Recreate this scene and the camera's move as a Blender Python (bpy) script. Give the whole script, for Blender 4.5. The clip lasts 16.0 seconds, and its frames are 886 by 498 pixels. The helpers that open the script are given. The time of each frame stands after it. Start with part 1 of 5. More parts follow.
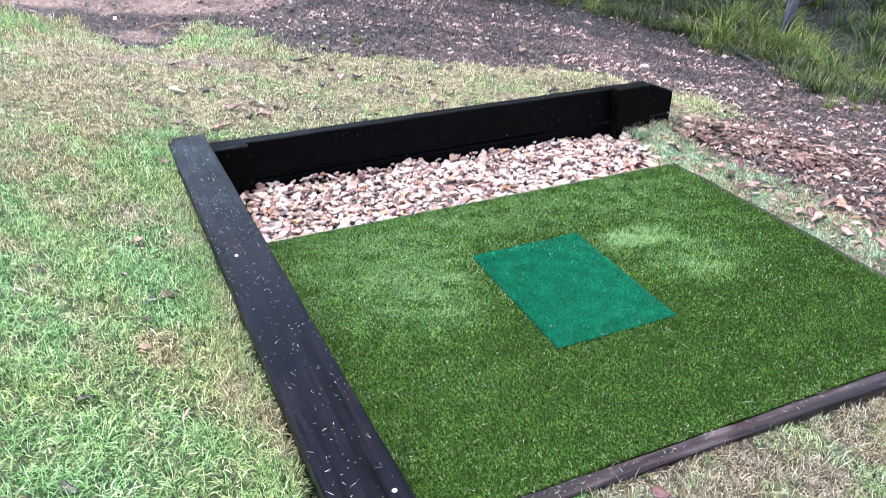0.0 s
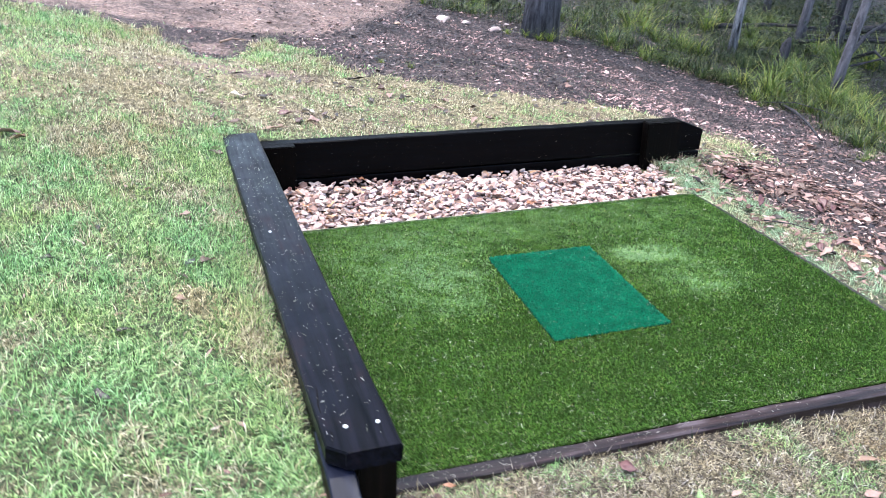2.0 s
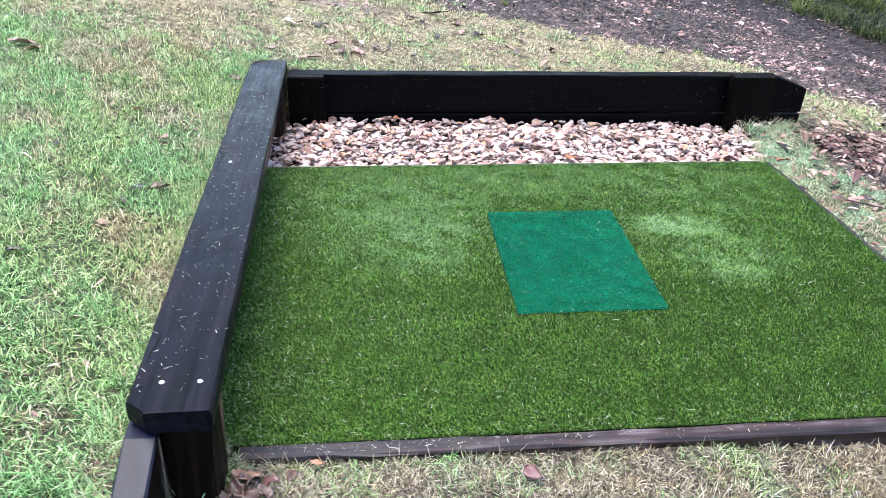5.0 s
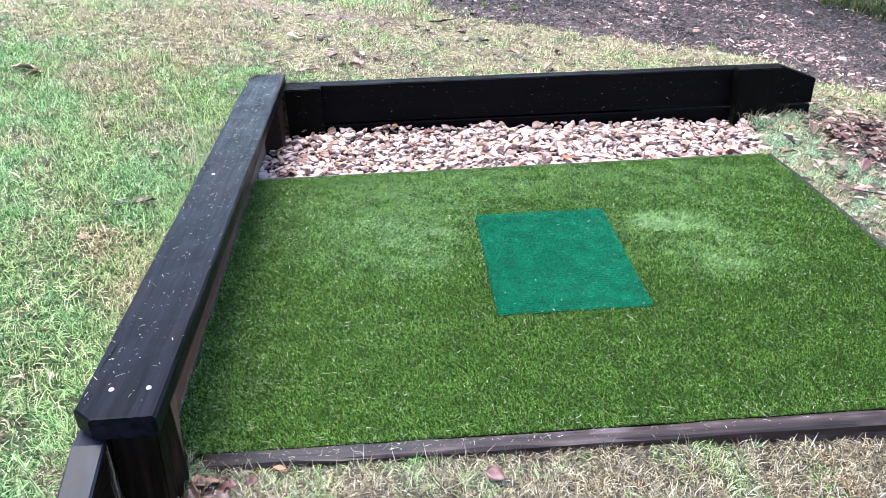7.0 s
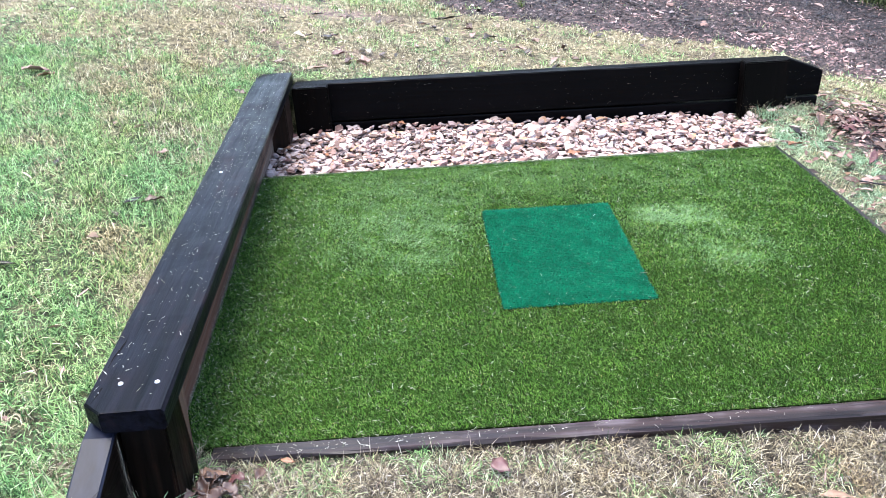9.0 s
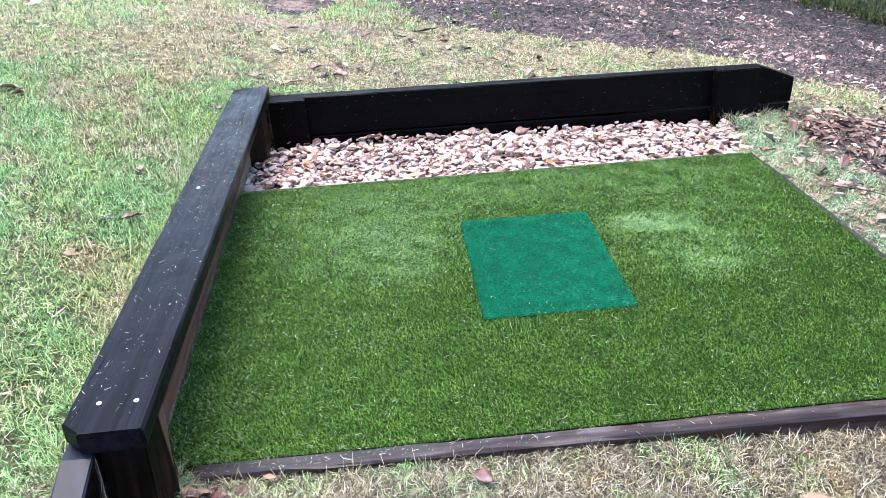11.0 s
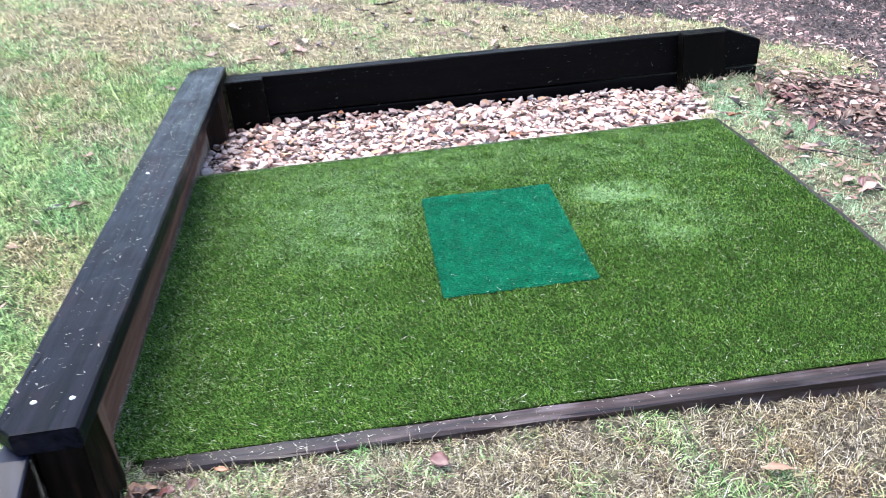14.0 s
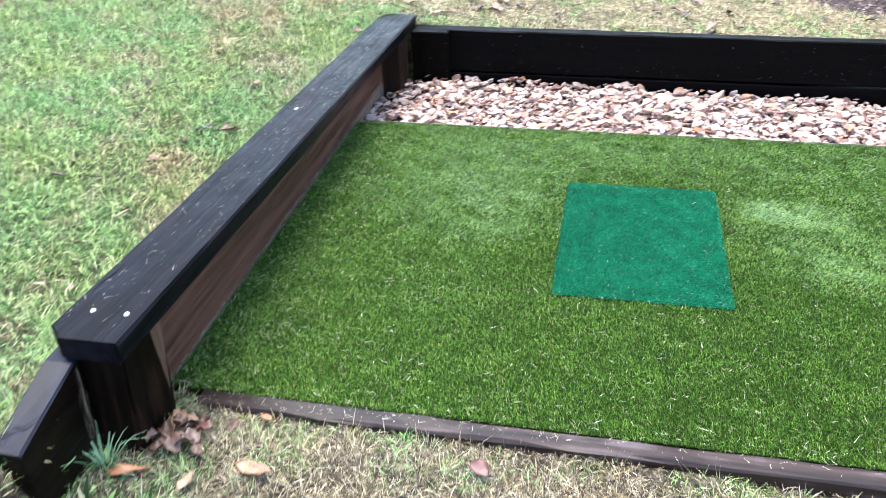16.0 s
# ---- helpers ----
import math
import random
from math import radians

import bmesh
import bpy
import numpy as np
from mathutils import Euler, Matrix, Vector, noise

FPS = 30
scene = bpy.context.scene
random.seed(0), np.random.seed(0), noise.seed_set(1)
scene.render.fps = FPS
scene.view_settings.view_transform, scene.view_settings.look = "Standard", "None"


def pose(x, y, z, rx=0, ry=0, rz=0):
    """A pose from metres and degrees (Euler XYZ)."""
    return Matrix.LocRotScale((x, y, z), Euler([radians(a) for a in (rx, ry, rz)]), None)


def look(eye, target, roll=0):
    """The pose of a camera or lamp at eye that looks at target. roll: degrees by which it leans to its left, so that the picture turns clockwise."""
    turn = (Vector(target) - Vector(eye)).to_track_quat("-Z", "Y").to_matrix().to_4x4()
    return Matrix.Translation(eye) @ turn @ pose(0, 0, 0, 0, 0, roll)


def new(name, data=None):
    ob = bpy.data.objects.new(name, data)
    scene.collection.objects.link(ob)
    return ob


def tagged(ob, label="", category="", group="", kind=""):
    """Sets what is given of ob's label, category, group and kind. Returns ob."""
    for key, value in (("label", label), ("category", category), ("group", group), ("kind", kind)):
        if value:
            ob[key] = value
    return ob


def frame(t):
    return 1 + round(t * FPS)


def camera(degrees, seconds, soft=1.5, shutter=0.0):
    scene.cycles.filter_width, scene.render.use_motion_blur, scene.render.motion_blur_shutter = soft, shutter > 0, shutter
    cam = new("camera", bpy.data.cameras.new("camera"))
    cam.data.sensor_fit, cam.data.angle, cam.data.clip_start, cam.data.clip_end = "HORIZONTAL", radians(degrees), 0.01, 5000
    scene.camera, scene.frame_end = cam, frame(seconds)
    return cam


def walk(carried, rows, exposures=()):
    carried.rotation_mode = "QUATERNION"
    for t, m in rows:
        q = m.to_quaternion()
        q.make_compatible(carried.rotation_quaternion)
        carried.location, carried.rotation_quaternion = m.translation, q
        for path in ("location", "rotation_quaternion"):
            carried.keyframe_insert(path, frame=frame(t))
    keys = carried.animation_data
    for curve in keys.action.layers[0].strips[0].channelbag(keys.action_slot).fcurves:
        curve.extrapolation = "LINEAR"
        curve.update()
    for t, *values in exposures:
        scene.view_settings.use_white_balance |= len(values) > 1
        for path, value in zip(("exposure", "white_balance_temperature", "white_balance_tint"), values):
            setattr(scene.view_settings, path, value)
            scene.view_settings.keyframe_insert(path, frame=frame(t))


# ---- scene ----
cam = camera(57.9, 16.0, soft=0.7, shutter=0.75)
EXPOSURES = [(0.0, 2.74, 6500, 10), (1.2, 2.78, 6500, 10), (2.3, 2.70, 6500, 10), (4.0, 2.74, 6500, 10), (7.0, 2.88, 6500, 10), (13.5, 2.90, 6500, 10), (15.5, 3.00, 6850, 8), (16.0, 3.02, 6900, 8)]
PATH = [
    (0, (-0.483, -1.034, 1.783), (0.219, 0.557, 0.795), 0.1),
    (0.5, (-0.548, -1.112, 1.795), (0.178, 0.502, 0.864), -0.1),
    (1, (-0.618, -1.232, 1.791), (0.13, 0.387, 0.887), -0.3),
    (1.5, (-0.588, -1.31, 1.784), (0.104, 0.325, 0.862), 1.1),
    (2, (-0.468, -1.403, 1.741), (0.132, 0.28, 0.843), 2.8),
    (2.5, (-0.366, -1.461, 1.724), (0.208, 0.225, 0.816), 2.8),
    (3, (-0.264, -1.368, 1.703), (0.323, 0.3, 0.767), 2.2),
    (3.5, (-0.144, -1.243, 1.678), (0.407, 0.417, 0.708), 2.7),
    (4, (0.016, -1.245, 1.649), (0.423, 0.43, 0.634), 3.8),
    (4.2, (0.092, -1.246, 1.639), (0.443, 0.44, 0.622), 3.6),
    (6.3, (0.551, -1.232, 1.554), (0.661, 0.487, 0.537), 0.0),
    (6.5, (0.569, -1.239, 1.561), (0.674, 0.484, 0.552), -0.6),
    (7, (0.578, -1.262, 1.559), (0.671, 0.471, 0.565), -1.7),
    (7.5, (0.57, -1.261, 1.56), (0.639, 0.471, 0.562), -2.5),
    (8, (0.574, -1.272, 1.564), (0.629, 0.46, 0.565), -2.9),
    (8.5, (0.582, -1.271, 1.562), (0.634, 0.465, 0.57), -2.7),
    (9, (0.598, -1.286, 1.56), (0.662, 0.446, 0.562), -2.7),
    (9.5, (0.612, -1.286, 1.561), (0.703, 0.446, 0.565), -2.8),
    (9.7, (0.616, -1.288, 1.564), (0.723, 0.444, 0.57), -2.7),
    (11.8, (0.594, -1.29, 1.561), (0.707, 0.455, 0.59), -3.1),
    (12, (0.616, -1.291, 1.554), (0.708, 0.455, 0.582), -3.8),
    (12.5, (0.632, -1.288, 1.553), (0.716, 0.453, 0.572), -4.2),
    (13, (0.653, -1.279, 1.551), (0.75, 0.455, 0.559), -4.4),
    (13.5, (0.674, -1.285, 1.552), (0.797, 0.44, 0.549), -4.3),
    (14, (0.704, -1.238, 1.535), (0.848, 0.469, 0.503), -4.5),
    (14.5, (0.758, -1.106, 1.529), (0.932, 0.579, 0.465), -3.1),
    (15, (0.811, -0.991, 1.526), (0.889, 0.71, 0.477), -1.6),
    (15.5, (0.901, -0.991, 1.468), (0.694, 0.694, 0.41), -1.6),
    (16, (1.005, -1.042, 1.451), (0.631, 0.605, 0.379), -2.4),
]
walk(cam, [(t, look(eye, target, roll)) for t, eye, target, roll in PATH], exposures=EXPOSURES)

# ---- world and light: a bright overcast sky ----
SUN_ELEVATION, SUN_ROTATION = radians(75), radians(-52)
world = bpy.data.worlds.new("overcast_sky")
scene.world = world
world.use_nodes = True
wn = world.node_tree
wn.nodes.clear()
w_out = wn.nodes.new("ShaderNodeOutputWorld")
w_bg = wn.nodes.new("ShaderNodeBackground")
w_sky = wn.nodes.new("ShaderNodeTexSky")
w_sky.sky_type = "NISHITA"
w_sky.sun_disc = False
w_sky.sun_elevation, w_sky.sun_rotation = SUN_ELEVATION, SUN_ROTATION
w_sky.air_density, w_sky.dust_density, w_sky.ozone_density = 1.0, 1.5, 1.2
w_bg.inputs["Strength"].default_value = 0.112
wn.links.new(w_sky.outputs[0], w_bg.inputs[0])
wn.links.new(w_bg.outputs[0], w_out.inputs[0])
sun_data = bpy.data.lights.new("sun", "SUN")
sun_data.energy, sun_data.angle, sun_data.color = 1.3, radians(52), (1.0, 0.985, 0.965)
sun = new("sun", sun_data)
sun_dir = Vector((math.sin(SUN_ROTATION) * math.cos(SUN_ELEVATION), math.cos(SUN_ROTATION) * math.cos(SUN_ELEVATION), math.sin(SUN_ELEVATION)))
sun.matrix_world = look(sun_dir * 30, (0, 0, 0))

# ---- materials ----
rng = np.random.default_rng(7)


class Nodes:
    """A short way to write a node material."""

    def __init__(self, name):
        self.mat = bpy.data.materials.new(name)
        self.mat.use_nodes = True
        self.tree = self.mat.node_tree
        self.tree.nodes.clear()
        self.out = self.tree.nodes.new("ShaderNodeOutputMaterial")

    def add(self, kind, **values):
        n = self.tree.nodes.new("ShaderNode" + kind)
        for key, v in values.items():
            if key in n.inputs:
                n.inputs[key].default_value = v
            else:
                setattr(n, key, v)
        return n

    def link(self, a, b):
        self.tree.links.new(a, b)

    def coords(self, scale=(1, 1, 1), world_space=True):
        src = self.add("NewGeometry").outputs["Position"] if world_space else self.add("TexCoord").outputs["Object"]
        m = self.add("Mapping")
        m.inputs["Scale"].default_value = scale
        self.link(src, m.inputs["Vector"])
        return m.outputs[0]

    def noise(self, scale, detail=4.0, rough=0.55, stretch=(1, 1, 1), world_space=True, warp=0.0):
        n = self.add("TexNoise")
        n.inputs["Scale"].default_value, n.inputs["Detail"].default_value, n.inputs["Roughness"].default_value = scale, detail, rough
        n.inputs["Distortion"].default_value = warp
        self.link(self.coords(stretch, world_space), n.inputs["Vector"])
        return n.outputs["Fac"]

    def ramp(self, fac, stops, mode="LINEAR"):
        r = self.add("ValToRGB")
        r.color_ramp.interpolation = mode
        els = r.color_ramp.elements
        while len(els) < len(stops):
            els.new(0.5)
        for e, (p, c) in zip(els, stops):
            e.position = p
            e.color = (*c, 1) if len(c) == 3 else c
        self.link(fac, r.inputs[0])
        return r.outputs[0]

    def mix(self, fac, a, b, blend="MIX"):
        n = self.add("Mix", data_type="RGBA", blend_type=blend)
        ins = [i for i in n.inputs if i.enabled]
        for sock, v in zip(ins, (fac, a, b)):
            if isinstance(v, bpy.types.NodeSocket):
                self.link(v, sock)
            elif isinstance(v, (int, float)):
                sock.default_value = v
            else:
                sock.default_value = (*v, 1)
        return [o for o in n.outputs if o.enabled][0]

    def bump(self, height, strength=0.3, distance=0.002):
        b = self.add("Bump")
        b.inputs["Strength"].default_value, b.inputs["Distance"].default_value = strength, distance
        self.link(height, b.inputs["Height"])
        return b.outputs[0]

    def surface(self, colour, rough=0.6, spec=0.5, metal=0.0, normal=None, coat=0.0):
        p = self.add("BsdfPrincipled")
        if isinstance(colour, bpy.types.NodeSocket):
            self.link(colour, p.inputs["Base Color"])
        else:
            p.inputs["Base Color"].default_value = (*colour, 1)
        if isinstance(rough, bpy.types.NodeSocket):
            self.link(rough, p.inputs["Roughness"])
        else:
            p.inputs["Roughness"].default_value = rough
        p.inputs["Specular IOR Level"].default_value = spec
        p.inputs["Metallic"].default_value = metal
        p.inputs["Coat Weight"].default_value = coat
        if normal is not None:
            self.link(normal, p.inputs["Normal"])
        return p.outputs[0]

    def done(self, shader):
        self.link(shader, self.out.inputs["Surface"])
        return self.mat


def blade_material(name, stops, patch_stops=None, patch_scale=1.6, patch_amount=0.5, rough=0.5, spec=0.4, through_light=0.25):
    """Thin blades: each its own tone, wandering slowly from patch to patch, with some light let through."""
    n = Nodes(name)
    tone = n.ramp(n.add("NewGeometry").outputs["Random Per Island"], stops)
    if patch_stops:
        patch = n.ramp(n.noise(patch_scale, 3.0, 0.6), patch_stops)
        tone = n.mix(patch_amount, tone, patch, "MULTIPLY")
    body = n.surface(tone, rough, spec)
    if through_light:
        tr = n.add("BsdfTranslucent")
        n.link(tone, tr.inputs["Color"])
        m = n.add("MixShader")
        m.inputs[0].default_value = through_light
        n.link(body, m.inputs[1])
        n.link(tr.outputs[0], m.inputs[2])
        body = m.outputs[0]
    return n.done(body)


def timber(name, dark, light, along, rough=(0.3, 0.55), worn=None, worn_at=0.66, spec=0.5):
    """Stained sawn timber; along: the axis of the grain."""
    n = Nodes(name)
    fine = [60, 60, 60]
    fine[along] = 2.5
    coarse = [14, 14, 14]
    coarse[along] = 0.9
    grain = n.noise(1.0, 6.0, 0.65, fine)
    bands = n.noise(1.0, 4.0, 0.6, coarse, warp=1.6)
    blotch = n.noise(5.0, 4.0, 0.6)
    col = n.ramp(grain, [(0.38, dark), (0.64, light)])
    col = n.mix(0.5, col, n.ramp(bands, [(0.42, dark), (0.58, light)]))
    if worn:
        both = n.mix(0.5, blotch, bands)
        mask = n.ramp(both, [(worn_at - 0.06, (0, 0, 0)), (worn_at + 0.06, (1, 1, 1))])
        col = n.mix(mask, col, worn)
    rr = n.ramp(n.mix(0.5, grain, blotch), [(0.38, (rough[0],) * 3), (0.62, (rough[1],) * 3)])
    return n.done(n.surface(col, rr, spec, normal=n.bump(n.mix(0.6, grain, bands), 0.7, 0.005)))


def plain_noise(name, stops, scale, rough=0.8, bump_distance=0.004, spec=0.3, fine=60):
    n = Nodes(name)
    col = n.ramp(n.noise(scale, 6.0, 0.65), stops)
    tiny = n.noise(fine, 4.0, 0.7)
    col = n.mix(0.5, col, n.ramp(tiny, [(0.3, (0.45, 0.45, 0.45)), (0.7, (1, 1, 1))]), "MULTIPLY")
    return n.done(n.surface(col, rough, spec, normal=n.bump(tiny, 0.6, bump_distance)))


def stone_material(name, per_object):
    n = Nodes(name)
    rand = n.add("ObjectInfo").outputs["Random"] if per_object else n.add("NewGeometry").outputs["Random Per Island"]
    base = n.ramp(rand, [(0.0, (0.085, 0.052, 0.046)), (0.09, (0.21, 0.125, 0.104)), (0.24, (0.33, 0.232, 0.200)), (0.40, (0.45, 0.370, 0.342)),
                         (0.54, (0.33, 0.225, 0.200)), (0.66, (0.44, 0.370, 0.352)), (0.80, (0.42, 0.340, 0.318)), (0.91, (0.38, 0.225, 0.130)), (0.96, (0.27, 0.165, 0.145)), (1.0, (0.24, 0.205, 0.21))])
    veins = n.ramp(n.noise(55, 5.0, 0.6), [(0.3, (0.62, 0.52, 0.47)), (0.6, (1, 1, 1))])
    col = n.mix(0.6, base, veins, "MULTIPLY")
    return n.done(n.surface(col, 0.62, 0.15, normal=n.bump(n.noise(140, 4.0), 0.5, 0.002)))


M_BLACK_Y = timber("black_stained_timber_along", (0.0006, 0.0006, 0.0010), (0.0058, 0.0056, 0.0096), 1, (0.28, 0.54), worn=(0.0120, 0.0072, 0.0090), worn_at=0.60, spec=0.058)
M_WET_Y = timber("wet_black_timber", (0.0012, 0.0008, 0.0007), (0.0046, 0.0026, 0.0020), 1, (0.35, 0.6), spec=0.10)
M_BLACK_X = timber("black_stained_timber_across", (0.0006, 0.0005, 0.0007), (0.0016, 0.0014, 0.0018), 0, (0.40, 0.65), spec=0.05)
M_BLACK_Z = timber("black_stained_timber_upright", (0.0008, 0.0006, 0.0005), (0.0020, 0.0013, 0.0011), 2, (0.40, 0.7), worn=(0.011, 0.0045, 0.003), worn_at=0.62, spec=0.045)
M_POST = timber("brown_black_post", (0.0010, 0.0006, 0.0005), (0.0042, 0.0022, 0.0016), 2, (0.40, 0.7), worn=(0.016, 0.007, 0.0045), worn_at=0.58, spec=0.06)
M_BARE_Z = timber("bare_brown_timber", (0.05, 0.026, 0.018), (0.11, 0.062, 0.045), 2, (0.5, 0.75), spec=0.2)
M_BROWN_Z = timber("brown_black_timber", (0.006, 0.003, 0.002), (0.024, 0.012, 0.008), 2, (0.45, 0.75), spec=0.12)


def scuffed_board():
    """Red-brown stained board, scraped pale in ragged scuffs along its foot."""
    n = Nodes("red_brown_timber")
    grain, bands, blotch = n.noise(1.0, 6.0, 0.65, (60, 2.5, 60)), n.noise(1.0, 4.0, 0.6, (14, 0.9, 14), warp=1.6), n.noise(26.0, 5.0, 0.7)
    col = n.mix(0.5, n.ramp(grain, [(0.38, (0.034, 0.015, 0.010)), (0.64, (0.112, 0.052, 0.036))]), n.ramp(bands, [(0.42, (0.040, 0.018, 0.012)), (0.58, (0.112, 0.054, 0.038))]))
    sep = n.add("SeparateXYZ")
    n.link(n.add("NewGeometry").outputs["Position"], sep.inputs[0])
    foot = n.add("MapRange")
    for key, v in (("From Min", 0.050), ("From Max", -0.02), ("To Min", 0.0), ("To Max", 1.0)):
        foot.inputs[key].default_value = v
    n.link(sep.outputs[2], foot.inputs["Value"])
    scuff = n.ramp(n.mix(0.5, foot.outputs[0], blotch), [(0.60, (0, 0, 0)), (0.74, (1, 1, 1))])
    col = n.mix(scuff, col, (0.14, 0.105, 0.085))
    return n.done(n.surface(col, n.ramp(grain, [(0.38, (0.45,) * 3), (0.62, (0.75,) * 3)]), 0.2, normal=n.bump(n.mix(0.6, grain, bands), 0.7, 0.005)))


M_BROWN_Y = scuffed_board()
M_EDGING_X = timber("weathered_grey_brown_edging_across", (0.005, 0.0032, 0.003), (0.034, 0.019, 0.018), 0, (0.28, 0.55), worn=(0.072, 0.055, 0.060), worn_at=0.57, spec=0.28)
M_EDGING_Y = timber("weathered_grey_brown_edging_along", (0.006, 0.005, 0.005), (0.035, 0.029, 0.029), 1, (0.35, 0.65), worn=(0.09, 0.078, 0.075), worn_at=0.62, spec=0.15)
# wet board top with the blue of the reflected sky put into its colour
M_SKY_TINT_TOP = Nodes("sky_tinted_wet_timber")
M_SKY_TINT_TOP = M_SKY_TINT_TOP.done(M_SKY_TINT_TOP.surface(M_SKY_TINT_TOP.ramp(M_SKY_TINT_TOP.noise(1.0, 5.0, 0.6, (30, 6, 30)), [(0.35, (0.0042, 0.0052, 0.0105)), (0.65, (0.0090, 0.0108, 0.0210))]), 0.34, 0.13, normal=M_SKY_TINT_TOP.bump(M_SKY_TINT_TOP.noise(40.0, 3.0), 0.3, 0.001)))
M_CRACK = Nodes("crack_dark")
M_CRACK = M_CRACK.done(M_CRACK.surface((0.004, 0.003, 0.003), 0.9, 0.1))
M_SCREW = Nodes("galvanised_steel")
M_SCREW = M_SCREW.done(M_SCREW.surface((0.55, 0.55, 0.54), 0.4, 0.5, 0.6))
M_SOIL = plain_noise("damp_soil", [(0.3, (0.03, 0.022, 0.017)), (0.7, (0.09, 0.06, 0.045))], 9.0)
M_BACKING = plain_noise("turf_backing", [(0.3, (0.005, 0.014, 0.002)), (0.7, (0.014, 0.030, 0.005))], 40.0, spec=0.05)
M_MAT_BACKING = plain_noise("mat_backing", [(0.3, (0.001, 0.028, 0.015)), (0.7, (0.002, 0.052, 0.029))], 60.0, spec=0.05)
M_CUT = plain_noise("frayed_backing", [(0.3, (0.16, 0.16, 0.10)), (0.7, (0.36, 0.34, 0.24))], 50.0, spec=0.1)
M_STONE = stone_material("river_pebble_joined", False)
M_STONE_OBJ = stone_material("river_pebble", True)
M_TURF = blade_material("turf_fibre", [(0.0, (0.015, 0.051, 0.005)), (0.35, (0.039, 0.106, 0.012)), (0.70, (0.074, 0.170, 0.023)), (0.93, (0.130, 0.240, 0.050)), (0.985, (0.30, 0.38, 0.17)), (1.0, (0.28, 0.22, 0.09))],
                        [(0.36, (0.60, 0.64, 0.56)), (0.49, (0.94, 0.94, 0.90)), (0.64, (1.28, 1.18, 1.10))], 10.0, 0.9, rough=0.5, spec=0.10, through_light=0.18)
M_TURF_WORN = blade_material("turf_fibre_worn", [(0.0, (0.055, 0.128, 0.034)), (0.5, (0.104, 0.200, 0.068)), (1.0, (0.22, 0.33, 0.17))], [(0.36, (0.75, 0.80, 0.75)), (0.5, (1, 1, 1)), (0.64, (1.2, 1.15, 1.15))], 12.0, 0.8, rough=0.45, spec=0.25, through_light=0.15)
# short root fibres, coloured dark to stand in for shade deep in the pile
M_SHADED_THATCH = blade_material("turf_thatch_shaded", [(0.0, (0.006, 0.014, 0.002)), (0.6, (0.018, 0.040, 0.005)), (1.0, (0.042, 0.064, 0.014))], rough=0.6, spec=0.05, through_light=0.0)
M_MAT = blade_material("mat_fibre", [(0.0, (0.001, 0.062, 0.030)), (0.5, (0.001, 0.104, 0.050)), (0.90, (0.003, 0.152, 0.075)), (0.98, (0.010, 0.21, 0.115)), (1.0, (0.16, 0.42, 0.28))],
                       [(0.38, (0.68, 0.76, 0.74)), (0.50, (0.96, 0.96, 0.96)), (0.64, (1.28, 1.18, 1.18))], 14.0, 0.85, rough=0.5, spec=0.05, through_light=0.1)
M_LAWN = blade_material("lawn_blade", [(0.0, (0.006, 0.018, 0.006)), (0.32, (0.070, 0.150, 0.048)), (0.62, (0.236, 0.390, 0.144)), (0.90, (0.40, 0.525, 0.242)), (1.0, (0.62, 0.68, 0.43))],
                        [(0.36, (0.76, 0.98, 0.88)), (0.49, (0.95, 1.01, 0.93)), (0.64, (1.10, 0.99, 0.82))], 2.6, 0.85, rough=0.5, spec=0.28, through_light=0.3)
M_STRAW = blade_material("dry_blade", [(0.0, (0.016, 0.011, 0.007)), (0.30, (0.078, 0.060, 0.036)), (0.70, (0.29, 0.246, 0.156)), (1.0, (0.62, 0.56, 0.42))], [(0.38, (0.96, 0.94, 0.94)), (0.52, (1.0, 1.0, 0.92)), (0.64, (1.12, 0.97, 0.78))], 3.1, 0.7, rough=0.6, spec=0.3, through_light=0.25)
M_LAWN_STRAW = blade_material("dry_lawn_blade", [(0.0, (0.030, 0.026, 0.012)), (0.34, (0.158, 0.136, 0.074)), (0.72, (0.40, 0.352, 0.212)), (1.0, (0.68, 0.62, 0.45))], [(0.38, (0.94, 0.95, 0.98)), (0.52, (1.0, 0.99, 0.96)), (0.64, (1.02, 0.98, 0.84))], 2.2, 0.8, rough=0.6, spec=0.3, through_light=0.25)
M_DEAD = blade_material("dead_grey_blade", [(0.0, (0.022, 0.016, 0.012)), (0.4, (0.10, 0.078, 0.060)), (0.8, (0.31, 0.265, 0.22)), (1.0, (0.60, 0.56, 0.50))], rough=0.6, spec=0.2, through_light=0.2)
M_WEED = blade_material("pale_weed_blade", [(0.0, (0.05, 0.075, 0.045)), (0.35, (0.170, 0.262, 0.148)), (0.75, (0.33, 0.45, 0.265)), (1.0, (0.57, 0.64, 0.47))], [(0.40, (0.80, 0.97, 0.92)), (0.52, (0.98, 1, 0.95)), (0.62, (1.08, 0.97, 0.82))], 4.0, 0.7, rough=0.5, spec=0.25, through_light=0.3)
M_MINT = blade_material("mint_blade", [(0.0, (0.11, 0.24, 0.12)), (0.5, (0.24, 0.45, 0.26)), (1.0, (0.42, 0.62, 0.42))], rough=0.4, spec=0.3, through_light=0.3)
M_CLIPPING = blade_material("pale_clipping", [(0.0, (0.15, 0.145, 0.095)), (0.6, (0.36, 0.355, 0.27)), (1.0, (0.62, 0.60, 0.53))], rough=0.5, spec=0.3, through_light=0.15)
